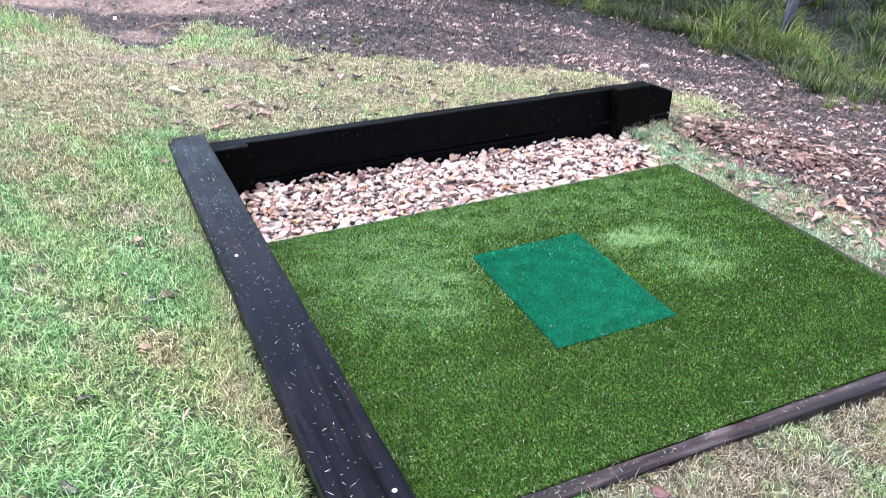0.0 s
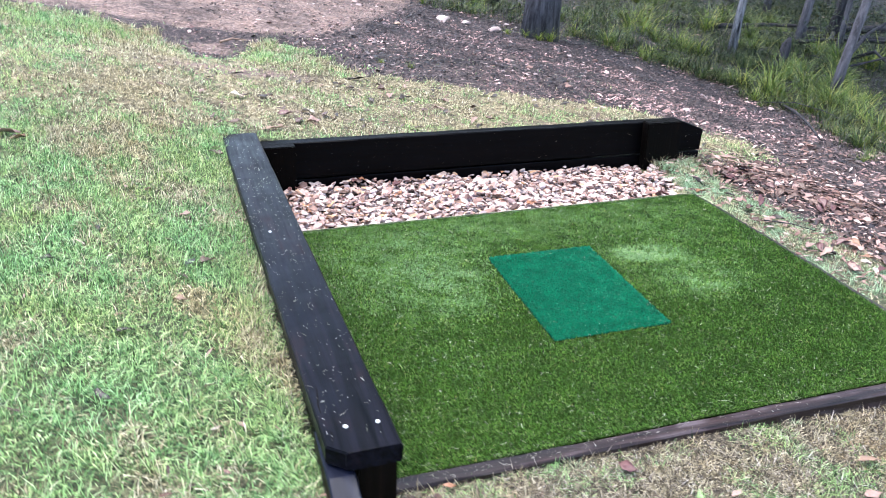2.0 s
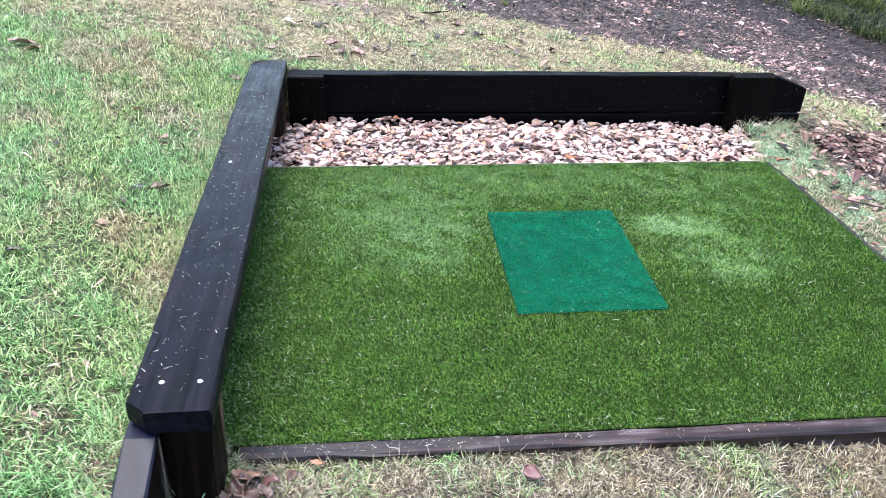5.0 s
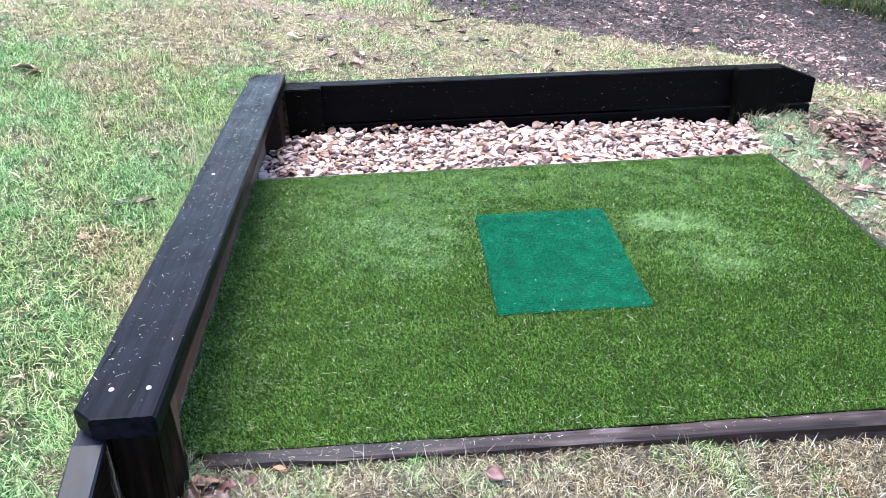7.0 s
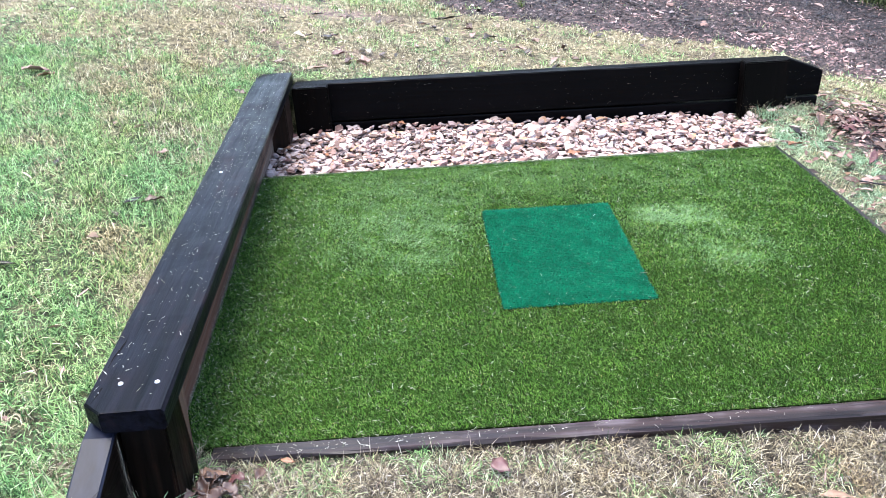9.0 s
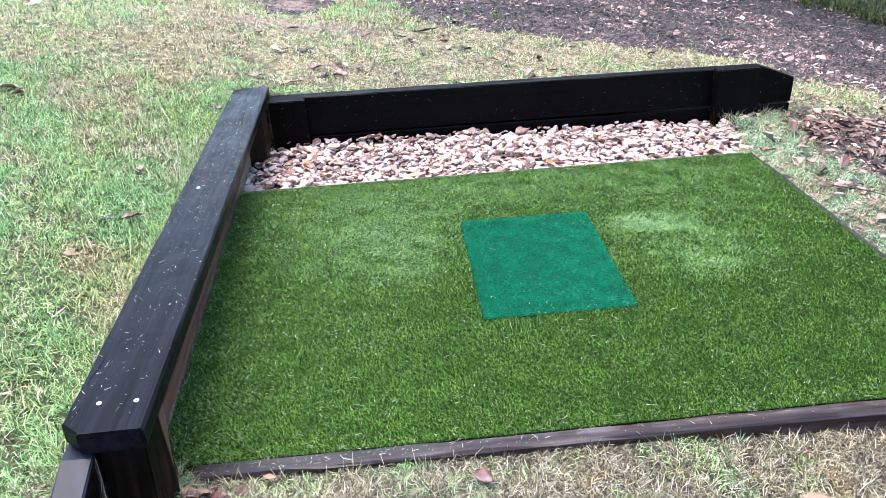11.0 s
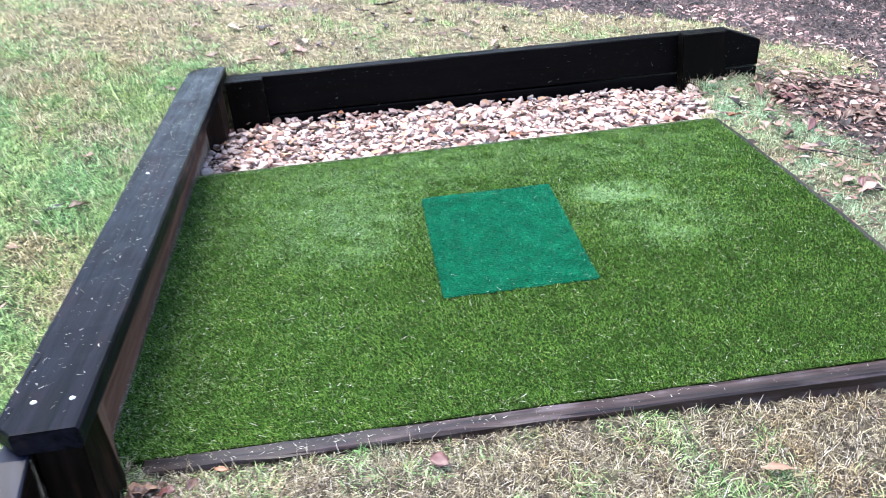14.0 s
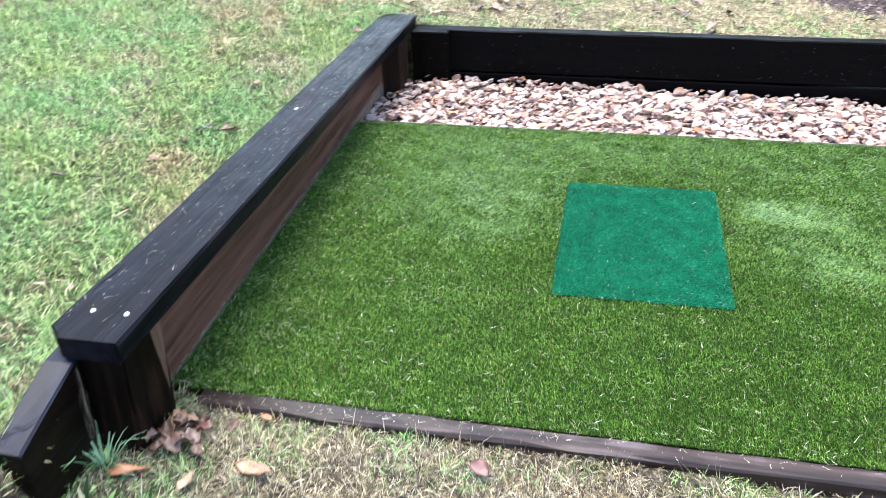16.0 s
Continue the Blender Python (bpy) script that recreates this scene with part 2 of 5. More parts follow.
M_TUSSOCK = blade_material("tussock_blade", [(0.0, (0.016, 0.030, 0.006)), (0.4, (0.062, 0.108, 0.018)), (0.75, (0.150, 0.215, 0.040)), (1.0, (0.34, 0.32, 0.12))], [(0.38, (0.35, 0.42, 0.36)), (0.50, (0.9, 0.9, 0.8)), (0.60, (1.35, 1.25, 0.9))], 0.9, 0.85, rough=0.45, spec=0.4, through_light=0.3)
M_WILD = blade_material("wild_grass_blade", [(0.0, (0.005, 0.009, 0.003)), (0.4, (0.020, 0.034, 0.009)), (0.8, (0.066, 0.090, 0.024)), (1.0, (0.17, 0.16, 0.08))], [(0.40, (0.5, 0.6, 0.55)), (0.52, (0.9, 0.95, 0.8)), (0.62, (1.2, 1.1, 0.7))], 1.2, 0.8, rough=0.5, spec=0.3, through_light=0.25)
M_LEAF = blade_material("dead_leaf", [(0.0, (0.015, 0.008, 0.006)), (0.28, (0.070, 0.034, 0.026)), (0.58, (0.19, 0.102, 0.080)), (0.85, (0.33, 0.215, 0.180)), (1.0, (0.52, 0.42, 0.37))], rough=0.5, spec=0.4, through_light=0.1)
M_CHIP = blade_material("bark_chip", [(0.0, (0.008, 0.006, 0.006)), (0.35, (0.045, 0.030, 0.029)), (0.65, (0.14, 0.095, 0.086)), (0.88, (0.29, 0.21, 0.19)), (1.0, (0.48, 0.40, 0.37))],
                        [(0.41, (0.16, 0.14, 0.15)), (0.49, (0.80, 0.72, 0.72)), (0.57, (1.55, 1.30, 1.26))], 1.9, 0.95, rough=0.6, spec=0.4, through_light=0.0)
M_CHIP_DARK = blade_material("dark_bark_chip", [(0.0, (0.004, 0.0035, 0.004)), (0.5, (0.016, 0.012, 0.013)), (0.85, (0.045, 0.034, 0.034)), (1.0, (0.16, 0.125, 0.12))], rough=0.5, spec=0.4, through_light=0.0)
M_GUM = blade_material("gum_leaf", [(0.0, (0.025, 0.045, 0.018)), (0.6, (0.07, 0.11, 0.04)), (1.0, (0.13, 0.16, 0.07))], rough=0.45, spec=0.4, through_light=0.25)
M_SHRUB = blade_material("shrub_leaf", [(0.0, (0.005, 0.007, 0.004)), (0.5, (0.020, 0.032, 0.011)), (0.85, (0.066, 0.086, 0.026)), (1.0, (0.12, 0.09, 0.06))], rough=0.5, spec=0.35, through_light=0.25)


def bark(name, dark, light):
    n = Nodes(name)
    furrow = n.noise(1.0, 6.0, 0.7, (22, 22, 3.0))
    fine = n.noise(40.0, 4.0, 0.6)
    col = n.ramp(furrow, [(0.35, dark), (0.65, light)])
    col = n.mix(0.4, col, n.ramp(fine, [(0.3, (0.5, 0.5, 0.5)), (0.7, (1, 1, 1))]), "MULTIPLY")
    return n.done(n.surface(col, 0.85, 0.25, normal=n.bump(furrow, 1.0, 0.02)))


M_BARK_GREY = bark("grey_bark", (0.04, 0.036, 0.040), (0.18, 0.16, 0.175))
M_BARK_SCORCHED = bark("scorched_bark", (0.022, 0.020, 0.024), (0.125, 0.118, 0.132))
M_BARK_MOTTLED = bark("mottled_bark", (0.010, 0.009, 0.010), (0.34, 0.32, 0.33))
M_BARK_DARK = bark("charred_bark", (0.012, 0.010, 0.012), (0.068, 0.062, 0.068))


def ground_material():
    """Thatch and soil under the lawn, dark bark mulch, and pinkish bare dirt, by the zone written on the sheet; tree
    shade under the bush is put into the colour.
    """
    n = Nodes("ground_surface")
    zone = n.add("Attribute", attribute_name="zone")
    sep = n.add("SeparateColor")
    n.link(zone.outputs["Color"], sep.inputs[0])
    tiny, mid, big = n.noise(160, 5.0, 0.7), n.noise(28, 5.0, 0.65), n.noise(1.3, 4.0, 0.6)
    lawn = n.ramp(n.mix(0.5, tiny, mid), [(0.40, (0.010, 0.012, 0.005)), (0.50, (0.058, 0.064, 0.030)), (0.62, (0.22, 0.21, 0.115))])
    mulch = n.ramp(n.mix(0.6, tiny, mid), [(0.41, (0.007, 0.005, 0.005)), (0.51, (0.046, 0.032, 0.031)), (0.61, (0.20, 0.142, 0.13))])
    dirt = n.ramp(n.mix(0.5, tiny, mid), [(0.40, (0.045, 0.031, 0.027)), (0.51, (0.165, 0.118, 0.102)), (0.62, (0.36, 0.28, 0.25))])
    dirt = n.mix(0.95, dirt, n.ramp(n.noise(2.0, 8.0, 0.75), [(0.38, (0.30, 0.26, 0.25)), (0.50, (0.85, 0.80, 0.78)), (0.62, (1.25, 1.12, 1.06))]), "MULTIPLY")
    wet = n.ramp(n.noise(0.8, 4.0, 0.6), [(0.40, (0.35, 0.34, 0.38)), (0.60, (1, 1, 1))])
    mulch = n.mix(0.8, mulch, wet, "MULTIPLY")
    wobble = n.mix(0.35, sep.outputs[0], n.noise(5.0, 5.0, 0.6))
    m1 = n.ramp(wobble, [(0.38, (0, 0, 0)), (0.56, (1, 1, 1))])
    m2 = n.ramp(n.mix(0.45, sep.outputs[1], n.noise(2.2, 5.0, 0.65)), [(0.42, (0, 0, 0)), (0.58, (1, 1, 1))])
    thatch = n.ramp(n.mix(0.5, tiny, mid), [(0.42, (0.008, 0.006, 0.004)), (0.51, (0.048, 0.038, 0.025)), (0.61, (0.25, 0.21, 0.148))])
    pale = n.ramp(n.mix(0.6, tiny, mid), [(0.40, (0.030, 0.022, 0.014)), (0.50, (0.170, 0.140, 0.085)), (0.60, (0.42, 0.36, 0.25))])
    pale = n.mix(0.8, pale, n.ramp(n.noise(4.5, 5.0, 0.65), [(0.40, (0.30, 0.27, 0.22)), (0.50, (0.80, 0.78, 0.70)), (0.60, (1.05, 1.0, 0.95))]), "MULTIPLY")
    thatch = n.mix(zone.outputs["Alpha"], thatch, pale)
    m3 = n.ramp(n.mix(0.5, sep.outputs[2], n.noise(7.0, 5.0, 0.65)), [(0.42, (0, 0, 0)), (0.6, (1, 1, 1))])
    lawn = n.mix(m3, lawn, thatch)
    col = n.mix(m1, lawn, mulch)
    col = n.mix(m2, col, dirt)
    # dark colour that paints the gum trees' shade onto the bush floor
    bush_shade = n.ramp(n.mix(0.5, tiny, mid), [(0.40, (0.004, 0.004, 0.003)), (0.51, (0.016, 0.014, 0.011)), (0.62, (0.075, 0.062, 0.050))])
    col = n.mix(n.add("Attribute", attribute_name="bush_shade").outputs["Fac"], col, bush_shade)
    return n.done(n.surface(col, 0.85, 0.3, normal=n.bump(n.mix(0.5, tiny, mid), 1.0, 0.02)))


M_GROUND = ground_material()


# ---- mesh helpers ----
def mesh_from(name, co, sizes, idx, smooth=True):
    """A mesh from arrays: points, the corner count of each face, and the corners."""
    me = bpy.data.meshes.new(name)
    co, sizes, idx = np.asarray(co, np.float32), np.asarray(sizes, np.int32), np.asarray(idx, np.int32)
    me.vertices.add(len(co))
    me.vertices.foreach_set("co", co.ravel())
    me.loops.add(len(idx))
    me.loops.foreach_set("vertex_index", idx)
    me.polygons.add(len(sizes))
    me.polygons.foreach_set("loop_start", np.concatenate([[0], np.cumsum(sizes)[:-1]]).astype(np.int32))
    me.polygons.foreach_set("loop_total", sizes)
    me.polygons.foreach_set("use_smooth", np.full(len(sizes), smooth))
    me.update(calc_edges=True)
    return me


def put(name, me, material, parent=None, label="", category="", group="", kind=""):
    if material is not None and not me.materials:
        me.materials.append(material)
    ob = new(name, me)
    if parent is not None:
        ob.parent = parent
    return tagged(ob, label, category, group, kind)


def part(name, bm, material, parent, label=""):
    me = bpy.data.meshes.new(name)
    bmesh.ops.recalc_face_normals(bm, faces=bm.faces)
    bm.to_mesh(me)
    bm.free()
    return put(name, me, material, parent, label)


def thing(name, label, category, group="", at=(0, 0, 0), kind=""):
    e = new(name)
    e.location = at
    e.empty_display_size = 0.1
    return tagged(e, label, category, group, kind)


def beam(p0, p1, w, h, rings, up=(0, 0, 1), r=0.005, wobble=0.0012, seed=1):
    """A sawn timber whose top's middle runs from p0 to p1. rings: (metres along, cut left, cut right, drop of the top)."""
    p0, p1 = Vector(p0), Vector(p1)
    d = (p1 - p0).normalized()
    side = d.cross(Vector(up)).normalized()
    top = side.cross(d).normalized()
    long = (p1 - p0).length
    stops = sorted(set([(round(s, 4), a, b, c) for s, a, b, c in rings]))
    filled = []
    for (s0, *a), (s1, *b) in zip(stops, stops[1:]):
        n = max(1, int((s1 - s0) / 0.12))
        for k in range(n):
            u = k / n
            filled.append((s0 + u * (s1 - s0), *[x + u * (y - x) for x, y in zip(a, b)]))
    filled.append(stops[-1])
    dice = random.Random(seed)
    bm, loops = bmesh.new(), []
    for s, cl, cr, dt in filled:
        l, q, t, b = -w / 2 + cl, w / 2 - cr, -dt, -h
        ring = [(l + r, t), (q - r, t), (q, t - r), (q, b + r), (q - r, b), (l + r, b), (l, b + r), (l, t - r)]
        loops.append([bm.verts.new(p0 + d * s + side * (x + dice.uniform(-wobble, wobble)) + top * (z + dice.uniform(-wobble, wobble))) for x, z in ring])
    for a, b in zip(loops, loops[1:]):
        for k in range(8):
            bm.faces.new((a[k], a[(k + 1) % 8], b[(k + 1) % 8], b[k]))
    bm.faces.new(loops[0])
    bm.faces.new(reversed(loops[-1]))
    return bm


def block(lo, hi, r=0.005, lean=(0, 0)):
    """An upright rounded block between two corners; lean: metres in x and y that its foot stands off, per metre of height."""
    bm = bmesh.new()
    bmesh.ops.create_cube(bm, size=1)
    lo, hi = Vector(lo), Vector(hi)
    for v in bm.verts:
        for k in range(3):
            v.co[k] = lo[k] + (v.co[k] + 0.5) * (hi[k] - lo[k])
    bmesh.ops.bevel(bm, geom=bm.edges[:], offset=r, segments=2, affect="EDGES")
    for v in bm.verts:
        off = hi.z - v.co.z
        v.co.x -= lean[0] * off
        v.co.y -= lean[1] * off
    return bm


def blade_mesh(name, base, heading, length, width, lean, curl):
    """Many thin blades as one mesh: base points, the way each leans, its length, width, lean (0 upright, 1 flat) and further curl."""
    n = len(base)
    a = np.stack([np.cos(heading), np.sin(heading), np.zeros(n)], 1)
    s = np.stack([-np.sin(heading), np.cos(heading), np.zeros(n)], 1)
    up = np.array([0, 0, 1.0])
    t1, t2 = lean * 1.45, np.clip(lean * 1.45 + curl, 0, 1.75)
    d1 = np.sin(t1)[:, None] * a + np.cos(t1)[:, None] * up
    d2 = np.sin(t2)[:, None] * a + np.cos(t2)[:, None] * up
    mid = base + d1 * (length * 0.5)[:, None]
    tip = mid + d2 * (length * 0.5)[:, None]
    hw = (width / 2)[:, None] * s
    co = np.stack([base - hw, base + hw, mid + hw * 0.85, mid - hw * 0.85, tip], 1).reshape(-1, 3)
    k = np.arange(n)[:, None] * 5
    idx = (k + np.array([[0, 1, 2, 3, 3, 2, 4]])).ravel()
    sizes = np.tile([4, 3], n)
    return mesh_from(name, co, sizes, idx)


def kite_mesh(name, base, heading, length, width, lean, curl):
    """Cheaper blades, bent once: a foot, two sides and a tip each."""
    n = len(base)
    a = np.stack([np.cos(heading), np.sin(heading), np.zeros(n)], 1)
    s = np.stack([-np.sin(heading), np.cos(heading), np.zeros(n)], 1)
    up = np.array([0, 0, 1.0])
    t1, t2 = lean * 1.45, np.clip(lean * 1.45 + curl, 0, 1.75)
    mid = base + (np.sin(t1)[:, None] * a + np.cos(t1)[:, None] * up) * (length * 0.45)[:, None]
    tip = mid + (np.sin(t2)[:, None] * a + np.cos(t2)[:, None] * up) * (length * 0.55)[:, None]
    hw = (width / 2)[:, None] * s
    co = np.stack([base, mid + hw, tip, mid - hw], 1).reshape(-1, 3)
    k = np.arange(n)[:, None] * 4
    idx = (k + np.array([[0, 1, 3, 1, 2, 3]])).ravel()
    return mesh_from(name, co, np.full(2 * n, 3), idx)


# ---- the lie of the land ----
def sstep(v):
    v = np.clip(v, 0, 1)
    return v * v * (3 - 2 * v)


def swell(x, y, cx, cy, sx, sy):
    return np.exp(-((x - cx) / sx) ** 2 - ((y - cy) / sy) ** 2)


def terrain(x, y):
    """The height of the ground: a slope that falls to the right, a lower strip before the edging."""
    x, y = np.asarray(x, float), np.asarray(y, float)
    z = 0.245 - 0.146 * 12 * np.tanh(x / 12) - 0.015 * 15 * np.tanh(y / 15)
    z = z - 0.09 * swell(x, y, -0.25, 1.2, 0.38, 1.9) - 0.12 * swell(x, y, -0.2, 5.9, 0.8, 0.8) + 0.10 * swell(x, y, 3, 3.7, 1, 1.2)
    z = z + 0.05 * swell(x, y, 2.7, 1.8, 0.5, 1.2) - 0.16 * swell(x, y, 6.3, 6.5, 2, 2) + 0.08 * swell(x, y, -1.1, 4, 0.8, 0.8)
    front = 0.03 - 0.055 * np.clip(x, -1.5, 6) - 0.055 * np.clip(1 - x / 1.3, 0, 1) * sstep((y - 0.20) / 0.13) * sstep((x + 0.02) / 0.05)
    wid = 0.05 + 0.7 * sstep((-0.1 - y) / 0.9)
    wf = sstep((x + 0.17 + wid / 2) / wid) * sstep((0.55 - y) / 0.1) * (1 - sstep((x - 2.4) / 0.5))
    return z * (1 - wf) + front * wf


def soft_noise(x, y, scale, seed=0):
    """Smooth noise between 0 and 1 for where things grow, from a few waves."""
    r = np.random.default_rng(100 + seed)
    v = np.zeros(np.shape(x))
    for k in range(7):
        ang, ph, f = r.uniform(0, 6.283), r.uniform(0, 6.283), scale * r.uniform(0.5, 2.0)
        v = v + np.sin((x * np.cos(ang) + y * np.sin(ang)) * f * 6.283 + ph)
    return 0.5 + v / 7


def turf_right(y):
    """The right edge of the turf, which bends in towards the pebbles."""
    return 2.430 - 0.074 * np.clip((np.asarray(y, float) - 0.42) / 1.805, 0, 1.05) ** 2


def in_pit(x, y):
    return (x > -0.205) & (x < np.where(y > 2.245, 2.36 + 0.33 * (y - 2.23) + 0.04 * np.sin(y * 23) + 0.03 * np.sin(y * 51), turf_right(y) + 0.026)) & (y > 0.355) & (y < 3.11) | (x > -0.05) & (x < 2.97) & (y > 3.02) & (y < 3.11)


def far_edge(x):
    """Where the lawn ends and the mulch begins, as y over x."""
    x = np.asarray(x, float)
    e = 6.35 - 1.25 * sstep((x - 0.40) / 0.62) - 0.12 * np.clip(x - 0.95, 0, None) - 0.24 * np.clip(x - 1.8, 0, None) - 1.3 * sstep((x - 3.30) / 0.5)
    e = e - 0.95 * sstep((x + 0.58) / 0.32) * (1 - sstep((x - 0.02) / 0.32))
    return e + 0.12 * (soft_noise(x, x * 0.3, 1.1, 3) - 0.5) * 2


def side_edge(y):
    """Where the weedy strip beside the turf ends, as x over y."""
    return np.maximum(3.55 - 0.24 * np.asarray(y, float), 2.90) + 0.06 * np.sin(np.asarray(y, float) * 7.1)


def mulch_at(x, y):
    """1 in the mulch, 0 in the lawn."""
    wx, wy = 0.20 * (soft_noise(x, y, 1.9, 4) - 0.5), 0.34 * (soft_noise(x, y, 2.3, 5) - 0.5) + 0.16 * (soft_noise(x, y, 7.0, 6) - 0.5)
    back = sstep((y + wy - far_edge(x + wx)) / 0.22 + 0.5)
    side = sstep((x - side_edge(y)) / 0.25 + 0.5) * (y < 3.9) * sstep((y + 0.3) / 0.8)
    tongue = swell(x + 0.4 * wy, y - 0.35 * (x - 3.4), 3.44, 3.44, 0.58, 0.36)
    return np.clip(np.maximum(back, side) - 1.5 * tongue, 0, 1)


def dirt_at(x, y):
    """The trodden pinkish dirt along the top of the slope."""
    a = sstep((y - 6.3) / 0.5) * sstep((1.2 + (y - 6.3) * 0.6 - x) / 0.8)
    b = 0.72 * swell(x, y, 0.0, 4.75, 0.9, 0.32) + 0.9 * swell(x, y, -0.1, 5.9, 0.22, 0.3) + 0.52 * swell(x, y, 0.35, 3.65, 0.28, 0.18) + 0.50 * swell(x, y, 1.2, 4.1, 0.5, 0.22) + 0.46 * swell(x, y, 2.1, 3.75, 0.5, 0.2) + 0.45 * swell(x, y, 2.5, 4.35, 0.5, 0.2)
    return np.clip(a + b, 0, 1)


def dry_at(x, y):
    """How dry the grass is: the strip before the edging most, the band behind the back wall, the weeds beside the turf."""
    front = 0.86 * sstep((0.5 - y) / 0.1) * sstep((x + 0.30 + 0.5 * sstep((0.1 - y) / 0.5)) / (0.2 + 0.5 * sstep((0.1 - y) / 0.5))) * (1 - sstep((-0.22 - y) / 0.7))
    rear = 0.70 * sstep((y - 2.9) / 0.7) * sstep((x + 1.8) / 1.4) * (1 - sstep((x - 2.3) / 0.3) * sstep((3.3 - y) / 0.3))
    weeds = 0.40 * sstep((x - 2.3) / 0.1) * sstep((3.3 - y) / 0.3) * sstep((y - 0.3) / 0.3)
    side = 0.09 + 0.16 * sstep((y - 1.9) / 1.2) * sstep((-0.3 - x) / 0.3) + 0.10 * sstep((0.8 - y) / 0.7) * (x < -0.12) * (y > -1.5) + 0.16 * sstep((x + 0.31) / 0.08) * (x < -0.1) * (y < 3.1) * (y > -0.2) + 0.36 * swell(x, y, -0.67, 3.0, 0.30, 0.35) + 0.04 * sstep((x + 0.48) / 0.25) * sstep((2.2 - y) / 1.2) * (1 - sstep((x + 0.2) / 0.4)) - 0.7 * swell(x, y, 0.6, 5.8, 0.45, 0.7) - 0.4 * swell(x, y, -0.9, 5.7, 0.5, 0.4)
    return np.clip(np.maximum(np.maximum(front, weeds), side + rear), 0, 1)


def build_ground():
    def axis(lo, hi, step, far, extra):
        fine = np.arange(lo, hi + step / 2, step)
        grow, v, s = [], 0.0, step
        while v < far:
            s *= 1.35
            v += s
            grow.append(v)
        grow = np.array(grow)
        return np.unique(np.round(np.concatenate([lo - grow[::-1], fine, hi + grow, extra]), 4))

    xs = axis(-3.0, 9.0, 0.07, 900, [-0.205, -0.195, -0.12, -0.112, 2.41, 2.445, 2.455])
    ys = axis(-2.0, 11.0, 0.07, 900, [0.355, 0.365, 0.345, 3.06, 3.10, 3.115])
    gx, gy = np.meshgrid(xs, ys)
    z = terrain(gx, gy)
    z = z + 0.010 * (soft_noise(gx, gy, 1.7, 1) - 0.5) + 0.02 * mulch_at(gx, gy) * (soft_noise(gx, gy, 2.5, 2) - 0.5)
    pit = (gx > -0.16) & (gx < np.where(gy > 2.24, 2.32, turf_right(gy) + 0.005)) & (gy > 0.362) & (gy < 3.08)
    z = np.where(pit, np.minimum(z, -0.19), z)
    ramp = (gx >= 2.32) & (gx < 2.75) & (gy > 2.20) & (gy < 3.08)
    z = np.where(ramp, np.minimum(z, -0.165 + 0.10 * (gx - 2.32)), z)
    nx, ny = len(xs), len(ys)
    co = np.stack([gx, gy, z], -1).reshape(-1, 3)
    i = np.arange(nx * ny).reshape(ny, nx)
    idx = np.stack([i[:-1, :-1], i[:-1, 1:], i[1:, 1:], i[1:, :-1]], -1).reshape(-1)
    me = mesh_from("ground", co, np.full((nx - 1) * (ny - 1), 4), idx)
    zone = me.color_attributes.new("zone", "FLOAT_COLOR", "POINT")
    col = np.zeros((len(co), 4), np.float32)
    col[:, 0] = mulch_at(co[:, 0], co[:, 1])
    col[:, 1] = dirt_at(co[:, 0], co[:, 1])
    col[:, 2] = np.clip(dry_at(co[:, 0], co[:, 1]) + 0.35 * sstep((co[:, 1] - 2.9) / 0.6), 0, 1)
    col[:, 3] = sstep((co[:, 1] - 2.9) / 0.6)
    zone.data.foreach_set("color", col.ravel())
    # how much painted tree shade, growing with depth into the bush
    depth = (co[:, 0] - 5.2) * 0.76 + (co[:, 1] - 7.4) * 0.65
    bush_shade = me.attributes.new("bush_shade", "FLOAT", "POINT")
    bush_shade.data.foreach_set("value", (0.95 * sstep(depth / 0.9)).astype(np.float32))
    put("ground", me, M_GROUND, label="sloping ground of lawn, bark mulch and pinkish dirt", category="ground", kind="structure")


build_ground()

# the tip of a wet asphalt path beyond the weeds
def asphalt_tip():
    n = Nodes("wet_asphalt")
    fine = n.noise(120, 4.0, 0.7)
    col = n.ramp(n.mix(0.5, fine, n.noise(9.0, 4.0)), [(0.35, (0.014, 0.016, 0.022)), (0.65, (0.050, 0.056, 0.074))])
    mat = n.done(n.surface(col, 0.65, 0.25, normal=n.bump(fine, 0.5, 0.003)))
    bm, rows = bmesh.new(), []
    for k in range(61):
        u = k / 60
        cx, cy, half = 3.61 + 0.5 * u, 2.13 - 5.0 * u, 0.02 + 0.50 * min(1, 1.7 * u)
        rows.append([bm.verts.new((cx + v * half, cy, float(terrain(cx + v * half, cy)) + (0.012 if abs(v) < 1 else -0.03))) for v in (-1, -0.9, -0.3, 0.3, 0.9, 1)])
    for ra, rb in zip(rows, rows[1:]):
        for k in range(5):
            bm.faces.new((ra[k], ra[k + 1], rb[k + 1], rb[k]))
    tagged(part("pavement", bm, mat, None), "wet blue-grey asphalt path beyond the weeds", "path", kind="structure")


asphalt_tip()

# ---- the side retaining wall ----
CAP_NEAR, CAP_FAR = Vector((-0.0965, 0.142, 0.367)), Vector((-0.131, 3.125, 0.219))


def cap_top(y):
    return 0.367 - 0.0496 * (y - 0.142)


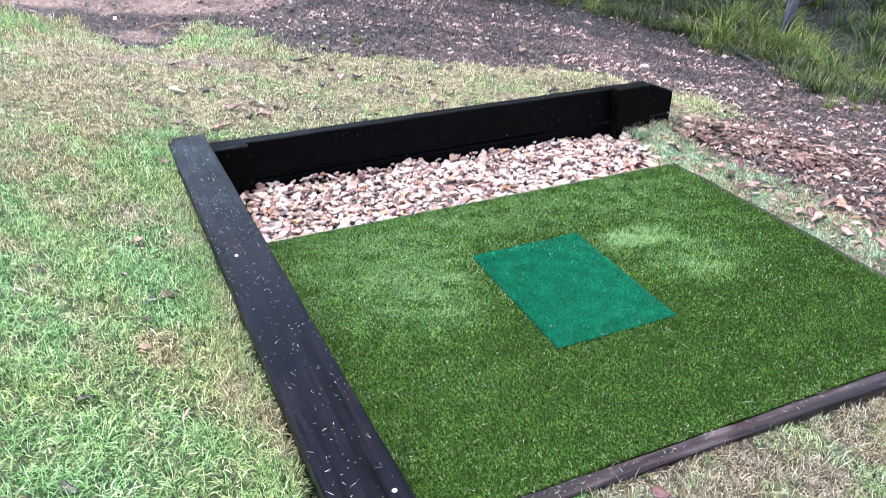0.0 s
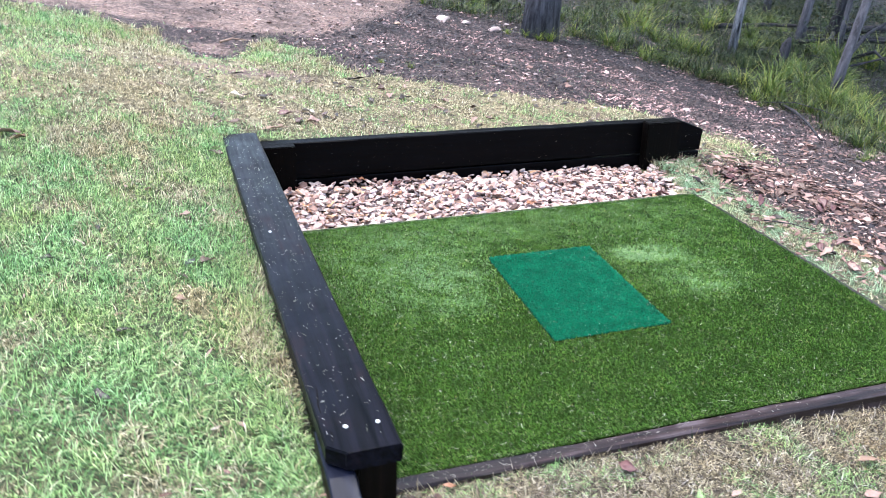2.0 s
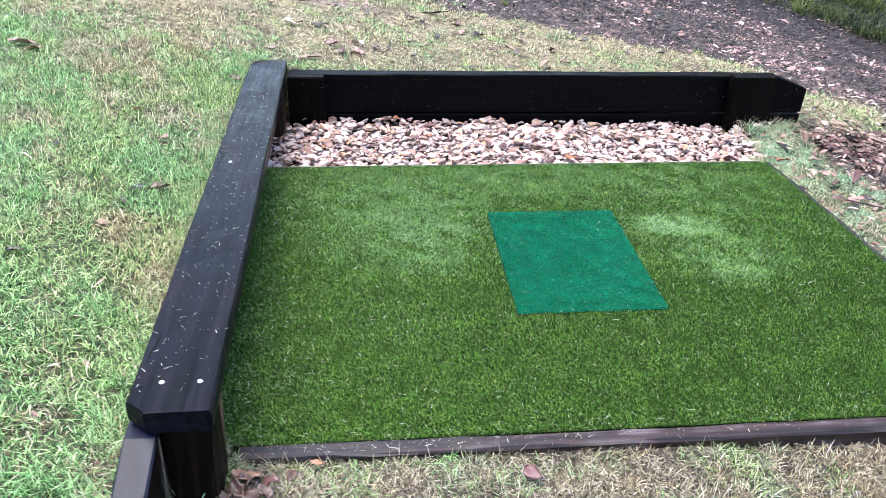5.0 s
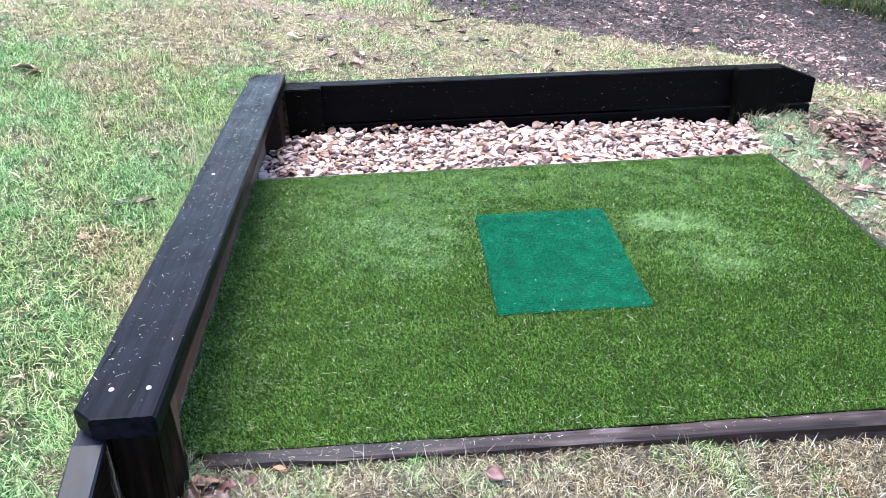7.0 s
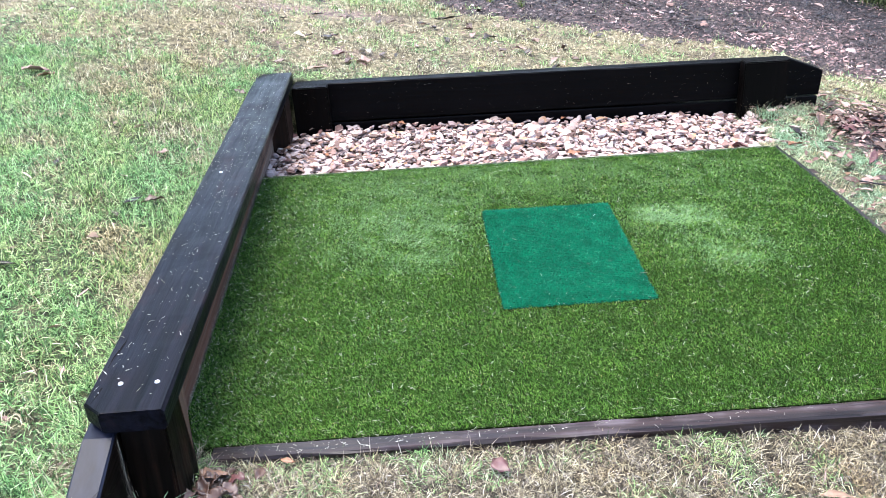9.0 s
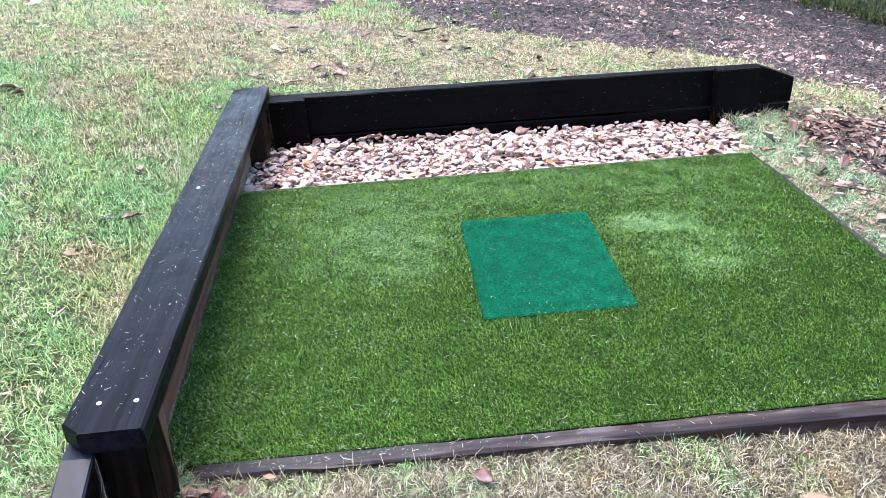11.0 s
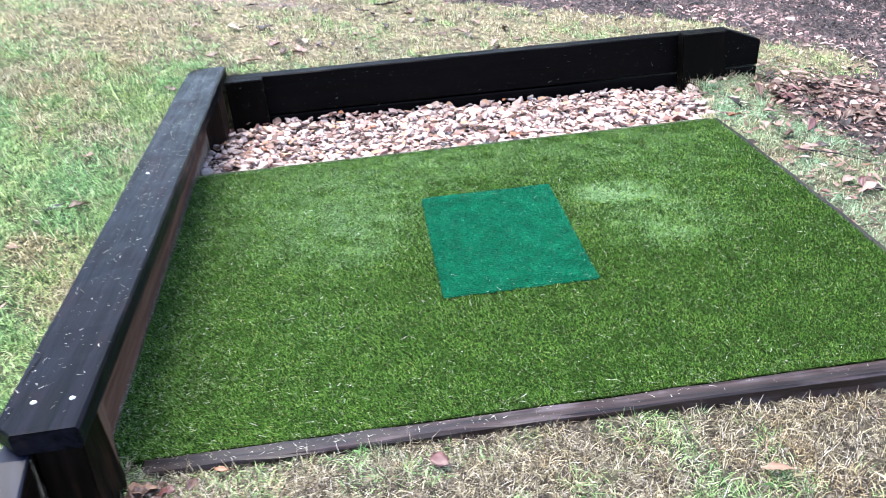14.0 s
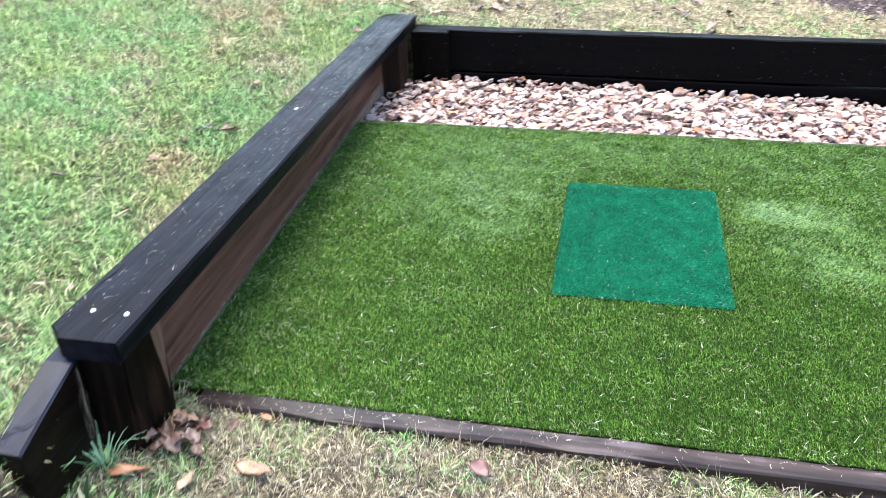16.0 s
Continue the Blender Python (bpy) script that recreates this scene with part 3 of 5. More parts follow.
side_wall = thing("retaining_wall_side", "low black-stained timber sleeper wall with a flat cap", "retaining wall", at=(-0.1, 1.6, 0))
side_wall.location = (0, 0, 0)
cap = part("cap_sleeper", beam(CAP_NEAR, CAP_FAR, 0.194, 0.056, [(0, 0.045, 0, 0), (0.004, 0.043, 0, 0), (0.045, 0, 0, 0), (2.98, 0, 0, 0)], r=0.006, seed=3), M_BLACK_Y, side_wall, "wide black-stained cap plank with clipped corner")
for sx, sy in ((-0.127, 0.251), (-0.040, 0.249), (-0.147, 1.625)):
    bm = bmesh.new()
    bmesh.ops.create_cone(bm, cap_ends=True, segments=14, radius1=0.0072, radius2=0.0058, depth=0.003)
    crown = [f for f in bm.faces if f.normal.z > 0.9]
    bmesh.ops.inset_individual(bm, faces=crown, thickness=0.0035, depth=-0.0016)
    bmesh.ops.translate(bm, verts=bm.verts[:], vec=(sx, sy, cap_top(sy) + 0.0012))
    s_ob = part("screw", bm, M_SCREW, cap, "pale galvanised screw head with a dark socket")
    s_ob.data.materials.append(M_CRACK)
    for p in s_ob.data.polygons:
        if p.normal.z > 0.9 and (p.center - Vector((sx, sy, p.center.z))).length < 0.002:
            p.material_index = 1
bm = bmesh.new()
for k, (a, b) in enumerate((((-0.178, 0.17), (-0.150, 0.34)), ((-0.182, 0.30), (-0.168, 0.47)))):
    a, b = Vector((*a, cap_top(a[1]) + 0.0008)), Vector((*b, cap_top(b[1]) + 0.0008))
    q = [bm.verts.new(a.lerp(b, u) + Vector((w * 0.0022 * math.sin(u * 3.14) + 0.002 * math.sin(u * 9 + k), 0, 0))) for u in (0, 0.2, 0.4, 0.6, 0.8, 1) for w in (-1, 1)]
    for j in range(5):
        bm.faces.new((q[2 * j], q[2 * j + 1], q[2 * j + 3], q[2 * j + 2]))
part("crack", bm, M_CRACK, cap, "dark drying crack in the plank")
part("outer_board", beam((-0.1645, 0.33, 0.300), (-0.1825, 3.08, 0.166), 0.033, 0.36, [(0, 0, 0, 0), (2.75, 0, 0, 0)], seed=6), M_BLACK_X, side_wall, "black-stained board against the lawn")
part("inner_board", beam((-0.1295, 0.33, 0.300), (-0.1475, 3.08, 0.166), 0.031, 0.36, [(0, 0, 0, 0), (2.75, 0, 0, 0)], seed=5), M_BROWN_Y, side_wall, "red-brown stained board with scuffed lower edge")
wing = part("wing_board", beam((-0.162, 0.325, 0.303), (-0.162, -0.085, 0.297), 0.075, 0.42, [(0, 0, 0, 0), (0.19, 0, 0, 0), (0.40, 0, 0, 0.058), (0.41, 0, 0, 0.062)], seed=8), M_WET_Y, side_wall, "black board end with a sloping wet top, tinted blue for sky reflection")
# only upward faces take the painted sky tint
wing.data.materials.append(M_SKY_TINT_TOP)
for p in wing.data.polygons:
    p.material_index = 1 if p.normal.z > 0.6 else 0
bm = bmesh.new()
q = []
for x_, y_ in ((-0.198, -0.058), (-0.180, -0.048), (-0.168, -0.030), (-0.150, -0.026), (-0.138, -0.012), (-0.1265, 0.004)):
    top_z = 0.3005 - 0.276 * (0.135 - y_) + 0.0022
    q += [bm.verts.new((x_, y_ - 0.0018, top_z)), bm.verts.new((x_, y_ + 0.0018, top_z + 0.0006))]
for k in range(5):
    bm.faces.new((q[2 * k], q[2 * k + 2], q[2 * k + 3], q[2 * k + 1]))
part("crack", bm, M_CRACK, side_wall, "dark crack across the sloping board end")
part("post", block((-0.118, 0.155, -0.35), (-0.010, 0.325, 0.310), 0.005, (0.02, 0.09)), M_POST, side_wall, "brown-black post with a worn bare patch")
bm = bmesh.new()
bare = [(0.272, 0.300), (0.320, 0.302), (0.316, 0.215), (0.309, 0.105), (0.300, 0.150), (0.284, 0.235)]
front_side = [bm.verts.new((-0.0085 - 0.02 * (0.31 - z), y - 0.09 * (0.31 - z), z)) for y, z in bare]
rear_side = [bm.verts.new(v.co + Vector((-0.004, 0, 0))) for v in front_side]
bm.faces.new(front_side)
for k in range(len(bare)):
    bm.faces.new((front_side[k], front_side[k - 1], rear_side[k - 1], rear_side[k]))
part("bare_patch", bm, M_BARE_Z, side_wall, "bare brown wood where the stain wore off")
part("post", block((-0.140, 2.74, -0.35), (-0.040, 2.915, 0.172), 0.005, (0.0, 0.05)), M_BROWN_Z, side_wall, "brown-black post under the cap")
part("pale_strip", block((-0.060, 2.918, -0.10), (-0.042, 2.930, 0.170), 0.002, (0.0, 0.05)), M_BARE_Z, side_wall, "thin pale upright strip at the post under the cap")

# ---- the back retaining wall ----
back_wall = thing("retaining_wall_back", "black-stained timber sleeper wall behind the pebble bed", "retaining wall")
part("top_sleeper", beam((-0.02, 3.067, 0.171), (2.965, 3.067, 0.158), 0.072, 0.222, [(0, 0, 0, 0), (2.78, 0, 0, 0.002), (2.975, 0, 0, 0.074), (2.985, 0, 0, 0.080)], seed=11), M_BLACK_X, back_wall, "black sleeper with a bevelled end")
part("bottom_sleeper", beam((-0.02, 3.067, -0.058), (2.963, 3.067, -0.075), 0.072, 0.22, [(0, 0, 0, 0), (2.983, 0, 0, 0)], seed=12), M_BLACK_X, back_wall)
part("post", block((-0.028, 2.957, -0.4), (0.165, 3.028, 0.176), 0.005), M_BLACK_Z, back_wall)
part("post", block((2.474, 2.952, -0.45), (2.728, 3.028, 0.174), 0.005, (-0.03, 0.05)), M_BLACK_Z, back_wall)

# ---- edging round the turf ----
border = thing("turf_border", "weathered grey-brown timber boards framing the turf", "garden border")
part("board", beam((-0.005, 0.389, -0.010), (2.455, 0.389, -0.014), 0.058, 0.11, [(0, 0, 0, 0), (2.46, 0, 0, 0)], r=0.007, wobble=0.0025, seed=21), M_EDGING_X, border)
bm, loops = bmesh.new(), []
for k in range(25):
    y_ = 0.42 + 1.815 * k / 24
    x0, z0 = float(turf_right(y_)) + 0.002, -0.015 + 0.002 * math.sin(k * 1.3)
    loops.append([bm.verts.new((x0 + a, y_, z0 + b)) for a, b in ((0, -0.004), (0.004, 0), (0.020, 0), (0.024, -0.004), (0.024, -0.11), (0, -0.11))])
for ra, rb in zip(loops, loops[1:]):
    for k in range(6):
        bm.faces.new((ra[k], ra[(k + 1) % 6], rb[(k + 1) % 6], rb[k]))
bm.faces.new(loops[0])
bm.faces.new(loops[-1])
part("side_board", bm, M_EDGING_Y, border, "thin bent grey board beside the weeds")

# ---- artificial turf and the hitting mat ----
TX0, TX1, TY0, TY1 = -0.112, 2.417, 0.422, 2.225
MX0, MX1, MY0, MY1 = 0.883, 1.422, 0.999, 1.742
turf = thing("artificial_turf", "green artificial turf worn pale beside the mat", "artificial turf")
bm = bmesh.new()
outline = [(TX0, TY0), (float(turf_right(TY0)), TY0)] + [(float(turf_right(v)), float(v)) for v in np.linspace(TY0 + 0.1, TY1, 18)] + [(TX0, TY1)]
low_face = bm.faces.new([bm.verts.new((u, v, -0.12)) for u, v in outline])
for e in bmesh.ops.extrude_face_region(bm, geom=[low_face])["geom"]:
    if isinstance(e, bmesh.types.BMVert):
        e.co.z = -0.016
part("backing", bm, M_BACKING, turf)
bm = bmesh.new()
cut = random.Random(5)
rows = [[bm.verts.new((u, TY1 + a + cut.uniform(-0.0012, 0.0012), b + cut.uniform(-0.001, 0.001))) for a, b in ((0.001, -0.030), (0.001, -0.007), (0.008, -0.009), (0.009, -0.030))] for u in np.linspace(TX0 + 0.05, float(turf_right(TY1)) - 0.02, 90)]
for ra, rb in zip(rows, rows[1:]):
    for k in range(3):
        bm.faces.new((ra[k], ra[k + 1], rb[k + 1], rb[k]))
part("cut_edge", bm, M_CUT, turf, "pale frayed cut edge of the backing")
mat_thing = thing("hitting_mat", "teal green short-pile hitting mat let into the turf", "golf mat")
part("backing", block((MX0, MY0, -0.026), (MX1, MY1, -0.0115), 0.002), M_MAT_BACKING, mat_thing)


def wear_and_paling(x, y):
    """How pale the pile is: worn patches where feet stand, and broad paler zones round them and along the back."""
    w = 0.72 * swell(x, y, 1.61, 1.60, 0.12, 0.085) + 0.50 * swell(x, y, 1.76, 1.58, 0.09, 0.06) + 0.32 * swell(x, y, 1.80, 1.28, 0.17, 0.10) + 0.17 * swell(x, y, 1.74, 1.44, 0.28, 0.28)
    w = w + 0.30 * swell(x, y, 0.62, 1.40, 0.13, 0.09) + 0.24 * swell(x, y, 0.64, 1.66, 0.22, 0.11) + 0.22 * swell(x, y, 0.50, 1.52, 0.32, 0.30) + 0.20 * swell(x, y, 0.40, 1.85, 0.45, 0.38)
    return w + 0.10 * swell(x, y, 0.45, 0.92, 0.20, 0.16) + 0.24 * swell(x, y, 1.2, 2.05, 1.0, 0.26) + 0.10 * swell(x, y, 2.1, 1.7, 0.4, 0.5)


n_turf = 560000
x, y = rng.uniform(TX0 + 0.002, TX1 + 0.018, n_turf), rng.uniform(TY0 - 0.004, TY1 + 0.003, n_turf)
keep = (x < turf_right(y) + 0.003) & ~((x > MX0 - 0.004) & (x < MX1 + 0.004) & (y > MY0 - 0.004) & (y < MY1 + 0.004))
x, y = x[keep], y[keep]
w = wear_and_paling(x, y) * (0.10 + 1.0 * soft_noise(x, y, 5.0, 11) + 0.8 * soft_noise(x * 0.6, y * 1.6, 22.0, 14))
w = np.clip(1.25 * w - 0.06, 0, 1)
grain = soft_noise(x, y, 3.0, 12)
heading = rng.uniform(0, 6.283, len(x))
heading = np.where(rng.uniform(0, 1, len(x)) < 0.68, math.pi - 0.3 + rng.normal(0, 0.75, len(x)), heading)
heading = np.where(rng.uniform(0, 1, len(x)) < w * 1.2, 0.25 + rng.normal(0, 0.5, len(x)), heading)
lean = np.clip(rng.normal(0.36, 0.22, len(x)) + 0.4 * w, 0, 1.0)
length = rng.uniform(0.010, 0.0175, len(x))
low = rng.uniform(0, 1, len(x)) < 0.46 * (1 - w)
length = np.where(low, rng.uniform(0.007, 0.012, len(x)), length)
thick = np.where(low, rng.uniform(0.0032, 0.0048, len(x)), rng.uniform(0.0011, 0.0021, len(x)))
lean = np.where(low, 0.6, lean)
base = np.stack([x, y, np.full(len(x), -0.0165)], 1)
worn = rng.uniform(0, 1, len(x)) < np.clip(w * 0.68, 0, 0.7)
# the thatch carries the pile's depth shade in its colour
for nm, m, sel, lab in (("turf_nap", M_TURF, ~worn & ~low, "dense green fibre pile"), ("thatch", M_SHADED_THATCH, ~worn & low & (rng.uniform(0, 1, len(x)) < 0.42), "curled thatch under the pile, shade between fibres in its dark colour"), ("worn_nap", M_TURF_WORN, worn, "flattened pale fibre, worn in patches")):
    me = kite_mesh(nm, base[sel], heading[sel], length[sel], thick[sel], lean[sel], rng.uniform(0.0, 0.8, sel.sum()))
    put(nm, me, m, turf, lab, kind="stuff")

n_mat = 95000
x, y = rng.uniform(MX0 + 0.001, MX1 - 0.001, n_mat), rng.uniform(MY0 + 0.001, MY1 - 0.001, n_mat)
y = np.clip(np.round((y - MY0) / 0.0125) * 0.0125 + MY0 + rng.normal(0, 0.0016, n_mat), MY0 + 0.001, MY1 - 0.001)
base = np.stack([x, y, np.full(n_mat, -0.0120)], 1)
me = kite_mesh("mat_nap", base, np.where(rng.uniform(0, 1, n_mat) < 0.5, 0.0, math.pi) + rng.normal(0, 0.55, n_mat), rng.uniform(0.008, 0.014, n_mat), rng.uniform(0.0014, 0.0024, n_mat), np.clip(rng.normal(0.62, 0.18, n_mat), 0, 0.95), rng.uniform(0, 0.7, n_mat))
put("mat_nap", me, M_MAT, mat_thing, "short teal fibre pile", kind="stuff")

# ---- pebble bed ----
bed = thing("pebble_bed", "bed of pale pink and tan river pebbles before the back wall", "pebbles")


def bed_top(x, y):
    return -0.052 - 0.014 * x - 0.03 * (y - 2.23) - 0.012 * (y - 2.23) * x + 0.02 * (soft_noise(x, y, 1.6, 21) - 0.5)


bm = bmesh.new()
grid = [[bm.verts.new((u, v, float(bed_top(np.array(u), np.array(v))) - 0.035)) for u in np.linspace(-0.12, 2.56, 24)] for v in np.linspace(2.226, 3.03, 10)]
for ra, rb in zip(grid, grid[1:]):
    for k in range(len(ra) - 1):
        bm.faces.new((ra[k], ra[k + 1], rb[k + 1], rb[k]))
part("soil", bm, M_SOIL, bed, "dark damp soil under the pebbles")


def pebble_shape(seed):
    bm = bmesh.new()
    bmesh.ops.create_icosphere(bm, subdivisions=2, radius=0.5)
    off = Vector((seed * 3.7, seed * 1.3, seed * 2.1))
    for v in bm.verts:
        v.co *= 1 + 0.60 * noise.noise(v.co * 2.1 + off) + 0.32 * noise.noise(v.co * 4.5 + off)
        v.co.z = max(-0.36, min(0.36 + 0.1 * v.co.x, v.co.z))
    cut = random.Random(seed * 5)
    for k in range(6):
        face = Vector((cut.gauss(0, 1), cut.gauss(0, 1), cut.gauss(0, 0.8))).normalized()
        reach = cut.uniform(0.26, 0.42)
        for v in bm.verts:
            over = v.co.dot(face) - reach
            if over > 0:
                v.co -= face * over * 0.97
    me = bpy.data.meshes.new("stone")
    bm.to_mesh(me)
    bm.free()
    for p in me.polygons:
        p.use_smooth = True
    me.set_sharp_from_angle(angle=radians(24))
    return me


shapes = [pebble_shape(k + 1) for k in range(7)]
spots = []
for layer, step in ((0, 0.038), (1, 0.035)):
    for gy in np.arange(2.235, 3.025, step * 0.8):
        for gx in np.arange(-0.105, 2.66, step):
            px, py = gx + rng.uniform(-0.016, 0.016), gy + rng.uniform(-0.014, 0.014)
            if 2.935 < py and (px < 0.18 or px > 2.455):
                continue
            if px > 2.36 + 0.33 * (py - 2.23) + rng.uniform(-0.06, 0.06):
                continue
            if layer and rng.uniform() < 0.42:
                continue
            spots.append((px, py, float(bed_top(np.array(px), np.array(py)) + (0.04 * (px - 2.30) if px > 2.30 else 0)) - 0.022 + layer * 0.020 + rng.uniform(-0.008, 0.012), layer))
rng.shuffle(spots)
single = sorted((s for s in spots if s[3] == 1), key=lambda s: s[1])[:300]
single_set = set(single)
dice = random.Random(31)


def pebble_pose(s):
    size = dice.choice((0.024, 0.028, 0.032, 0.036, 0.040, 0.046, 0.058))
    sc = Matrix.Diagonal((size * dice.uniform(1.0, 1.5), size * dice.uniform(0.7, 1.0), size * dice.uniform(0.36, 0.60), 1))
    return pose(s[0], s[1], s[2], dice.uniform(-26, 26), dice.uniform(-26, 26), dice.uniform(0, 360)) @ sc


cos, idxs, total = [], [], 0
arrays = []
for me in shapes:
    c = np.empty(len(me.vertices) * 3, np.float32)
    me.vertices.foreach_get("co", c)
    f = np.array([p.vertices[:] for p in me.polygons])
    arrays.append((c.reshape(-1, 3), f))
for s in spots:
    if s in single_set:
        continue
    c, f = arrays[dice.randrange(7)]
    m = np.array(pebble_pose(s))
    cos.append(c @ m[:3, :3].T + m[:3, 3])
    idxs.append(f.ravel() + total)
    total += len(c)
flat = np.concatenate(idxs)
joined = mesh_from("pebble_layer", np.concatenate(cos), np.full(len(flat) // 3, 3), flat, True)
joined.set_sharp_from_angle(angle=radians(24))
put("pebble_layer", joined, M_STONE, bed, "many rounded pink and tan pebbles", kind="stuff")

# ---- lawn ----
def lawn_blades(n, box, tall, wide, flat, seed, fade=0.08, outer=None):
    """Green and dry blades over a box of the plan, outside the built-up part and thinner towards the mulch."""
    r = np.random.default_rng(seed)
    x, y = r.uniform(box[0], box[1], n), r.uniform(box[2], box[3], n)
    bare = np.clip(mulch_at(x, y) * 1.2 + 0.95 * dirt_at(x, y), 0, 1)
    clump = soft_noise(x, y, 3.0, 31) * 0.3 + soft_noise(x, y, 9.0, 32) * 0.4 + soft_noise(x, y, 21.0, 36) * 0.3
    strip = (y < 0.4) & (x > -0.16) & (y > -0.45)
    clump = np.where(strip, 0.1 * soft_noise(x, y, 3.0, 31) + 0.45 * soft_noise(x, y, 13.0, 39) + 0.45 * soft_noise(x, y, 29.0, 40), clump)
    thin = np.maximum(sstep((y - 3.1) / 0.5) * sstep((x + 0.9) / 0.8), sstep((x - 2.4) / 0.1) * sstep((y - 0.2) / 0.3)) * (1 - sstep((y - 5.0) / 0.3))
    patch = np.clip(3.2 * (soft_noise(x, y, 1.3, 35) * 0.5 + soft_noise(x, y, 4.6, 37) * 0.5 - 0.24), 0.25, 1)
    rim = np.clip(np.minimum(np.minimum(x - box[0], box[1] - x), np.minimum(y - box[2], box[3] - y)) / fade + 0.6 * (soft_noise(x, y, 2.2, 38) - 0.5), 0, 1)
    near = sstep((0.8 - y) / 0.7) * (x < -0.12) * (y > -1.5)
    rim = rim * (1 - 0.38 * near)
    if outer:
        rim = np.minimum(rim, np.clip(np.minimum(x - box[0], y - box[2]) / outer, 0, 1))
    ok = ~in_pit(x, y) & (r.uniform(0, 1, n) > bare * 0.985) & (r.uniform(0, 1, n) < np.maximum(3.3 * (clump - 0.17), 0.10 * strip) * (1 - thin * (1 - patch)) * rim)
    x, y, clump = x[ok], y[ok], clump[ok]
    n = len(x)
    thirst = np.clip(dry_at(x, y) + 0.9 * (soft_noise(x, y, 0.9, 33) - 0.5) + 1.0 * (soft_noise(x, y, 3.5, 34) - 0.5), 0.04, 1)
    is_dry = r.uniform(0, 1, n) < thirst
    base = np.stack([x, y, terrain(x, y) - 0.006], 1)
    return base, r.uniform(0, 6.283, n), r.uniform(*tall, n) * (0.35 + 1.3 * clump), r.uniform(*wide, n), np.clip(r.normal(flat, 0.30, n), 0.05, 1.05), r.uniform(0, 1.5, n), is_dry


batches = [
    lawn_blades(360000, (-2.6, -0.12, -0.9, 3.2), (0.022, 0.066), (0.0017, 0.0040), 0.60, 41, 0.12, 0.6),
    lawn_blades(200000, (-2.7, 4.1, 3.05, 6.7), (0.020, 0.060), (0.0028, 0.0062), 0.66, 42, 0.12),
    lawn_blades(150000, (-0.16, 3.0, -0.42, 0.40), (0.014, 0.050), (0.0011, 0.0027), 0.66, 43, 0.05),
    lawn_blades(95000, (-1.7, 2.7, 3.05, 4.7), (0.012, 0.040), (0.0014, 0.0034), 0.60, 51, 0.25),
    lawn_blades(26000, (-1.75, -0.30, 4.95, 6.6), (0.035, 0.075), (0.0028, 0.0055), 0.50, 45, 0.35),
    lawn_blades(26000, (0.05, 1.15, 4.75, 6.7), (0.035, 0.075), (0.0028, 0.0055), 0.50, 46, 0.35),
    lawn_blades(55000, (-8.0, -1.9, -6.0, 7.5), (0.03, 0.07), (0.008, 0.015), 0.55, 47, 0.5),
    lawn_blades(55000, (-2.4, 7.0, -6.0, 0.1), (0.03, 0.07), (0.008, 0.015), 0.55, 48, 0.4),
    lawn_blades(130000, (2.34, 3.5, -0.3, 3.5), (0.014, 0.050), (0.0016, 0.0036), 0.62, 44, 0.06),
    lawn_blades(19000, (-0.34, -0.14, -0.4, 3.2), (0.035, 0.085), (0.0012, 0.0026), 0.55, 49, 0.04),
]
hugging = lawn_blades(13000, (-0.30, -0.15, 0.0, 3.2), (0.02, 0.06), (0.0010, 0.0020), 0.75, 50, 0.03)
front_dead = lawn_blades(60000, (-0.16, 3.0, -0.42, 0.40), (0.014, 0.055), (0.0010, 0.0026), 0.72, 52, 0.05)
put("dead_grass", kite_mesh("dead_grass", *[np.concatenate([hugging[k], front_dead[k]]) for k in range(6)]), M_DEAD, label="grey dead grass along the timber wall and edging", category="grass", kind="stuff")
beside, front = batches.pop(8), batches.pop(2)
stacked = [np.concatenate([b[k] for b in batches]) for k in range(7)]
for nm, m, src, sel, lab in (("lawn_grass", M_LAWN, stacked, ~stacked[6], "short patchy green lawn grass"), ("dry_grass", M_LAWN_STRAW, stacked, stacked[6], "dry straw-coloured grass among the lawn"),
                             ("weed_grass", M_WEED, beside, ~beside[6], "pale green weedy grass beside the turf"), ("weed_straw", M_LAWN_STRAW, beside, beside[6], "dry straw among the weeds beside the turf"),
                             ("front_grass", M_LAWN, front, ~front[6], "sparse green grass before the edging"), ("front_straw", M_STRAW, front, front[6], "tangled straw and brown grass before the edging")):
    put(nm, kite_mesh(nm, *[src[k][sel] for k in range(6)]), m, label=lab, category="grass", kind="stuff")


# ---- loose clippings on cap, turf and walls ----
def clippings(name, spots, flat_on, label, wide=(0.0005, 0.0012)):
    r = np.random.default_rng(51)
    n = len(spots)
    lo, hi = (0.004, 0.027) if flat_on else (0.009, 0.036)
    h = r.uniform(0, 6.283, n)
    ln = lo + (hi - lo) * r.uniform(0, 1, n) ** 2.6
    put(name, blade_mesh(name, np.array(spots), h, ln, r.uniform(*wide, n), np.full(n, 1.02) - r.uniform(0, 0.06, n), np.full(n, 0.06)), M_CLIPPING, label=label, category="grass clippings", kind="stuff")


r = np.random.default_rng(52)
cy = np.concatenate([r.uniform(0.2, 3.1, 420), r.normal(2.05, 0.35, 160).clip(1.3, 3.0)])
cx = r.uniform(-0.193, -0.006, 580) - 0.011 * (cy - 0.142)
clippings("cap_clippings", np.stack([cx, cy, cap_top(cy) + 0.0018], 1), True, "pale grass clippings scattered on the cap", (0.0006, 0.0014))
tx, ty = r.uniform(TX0, 2.36, 2600), TY0 + (TY1 - TY0) * r.uniform(0, 1, 2600) ** 1.25
off_mat = ~((tx > MX0) & (tx < MX1) & (ty > MY0) & (ty < MY1)) | (r.uniform(0, 1, 2600) < 0.25)
tx, ty = tx[off_mat], ty[off_mat]
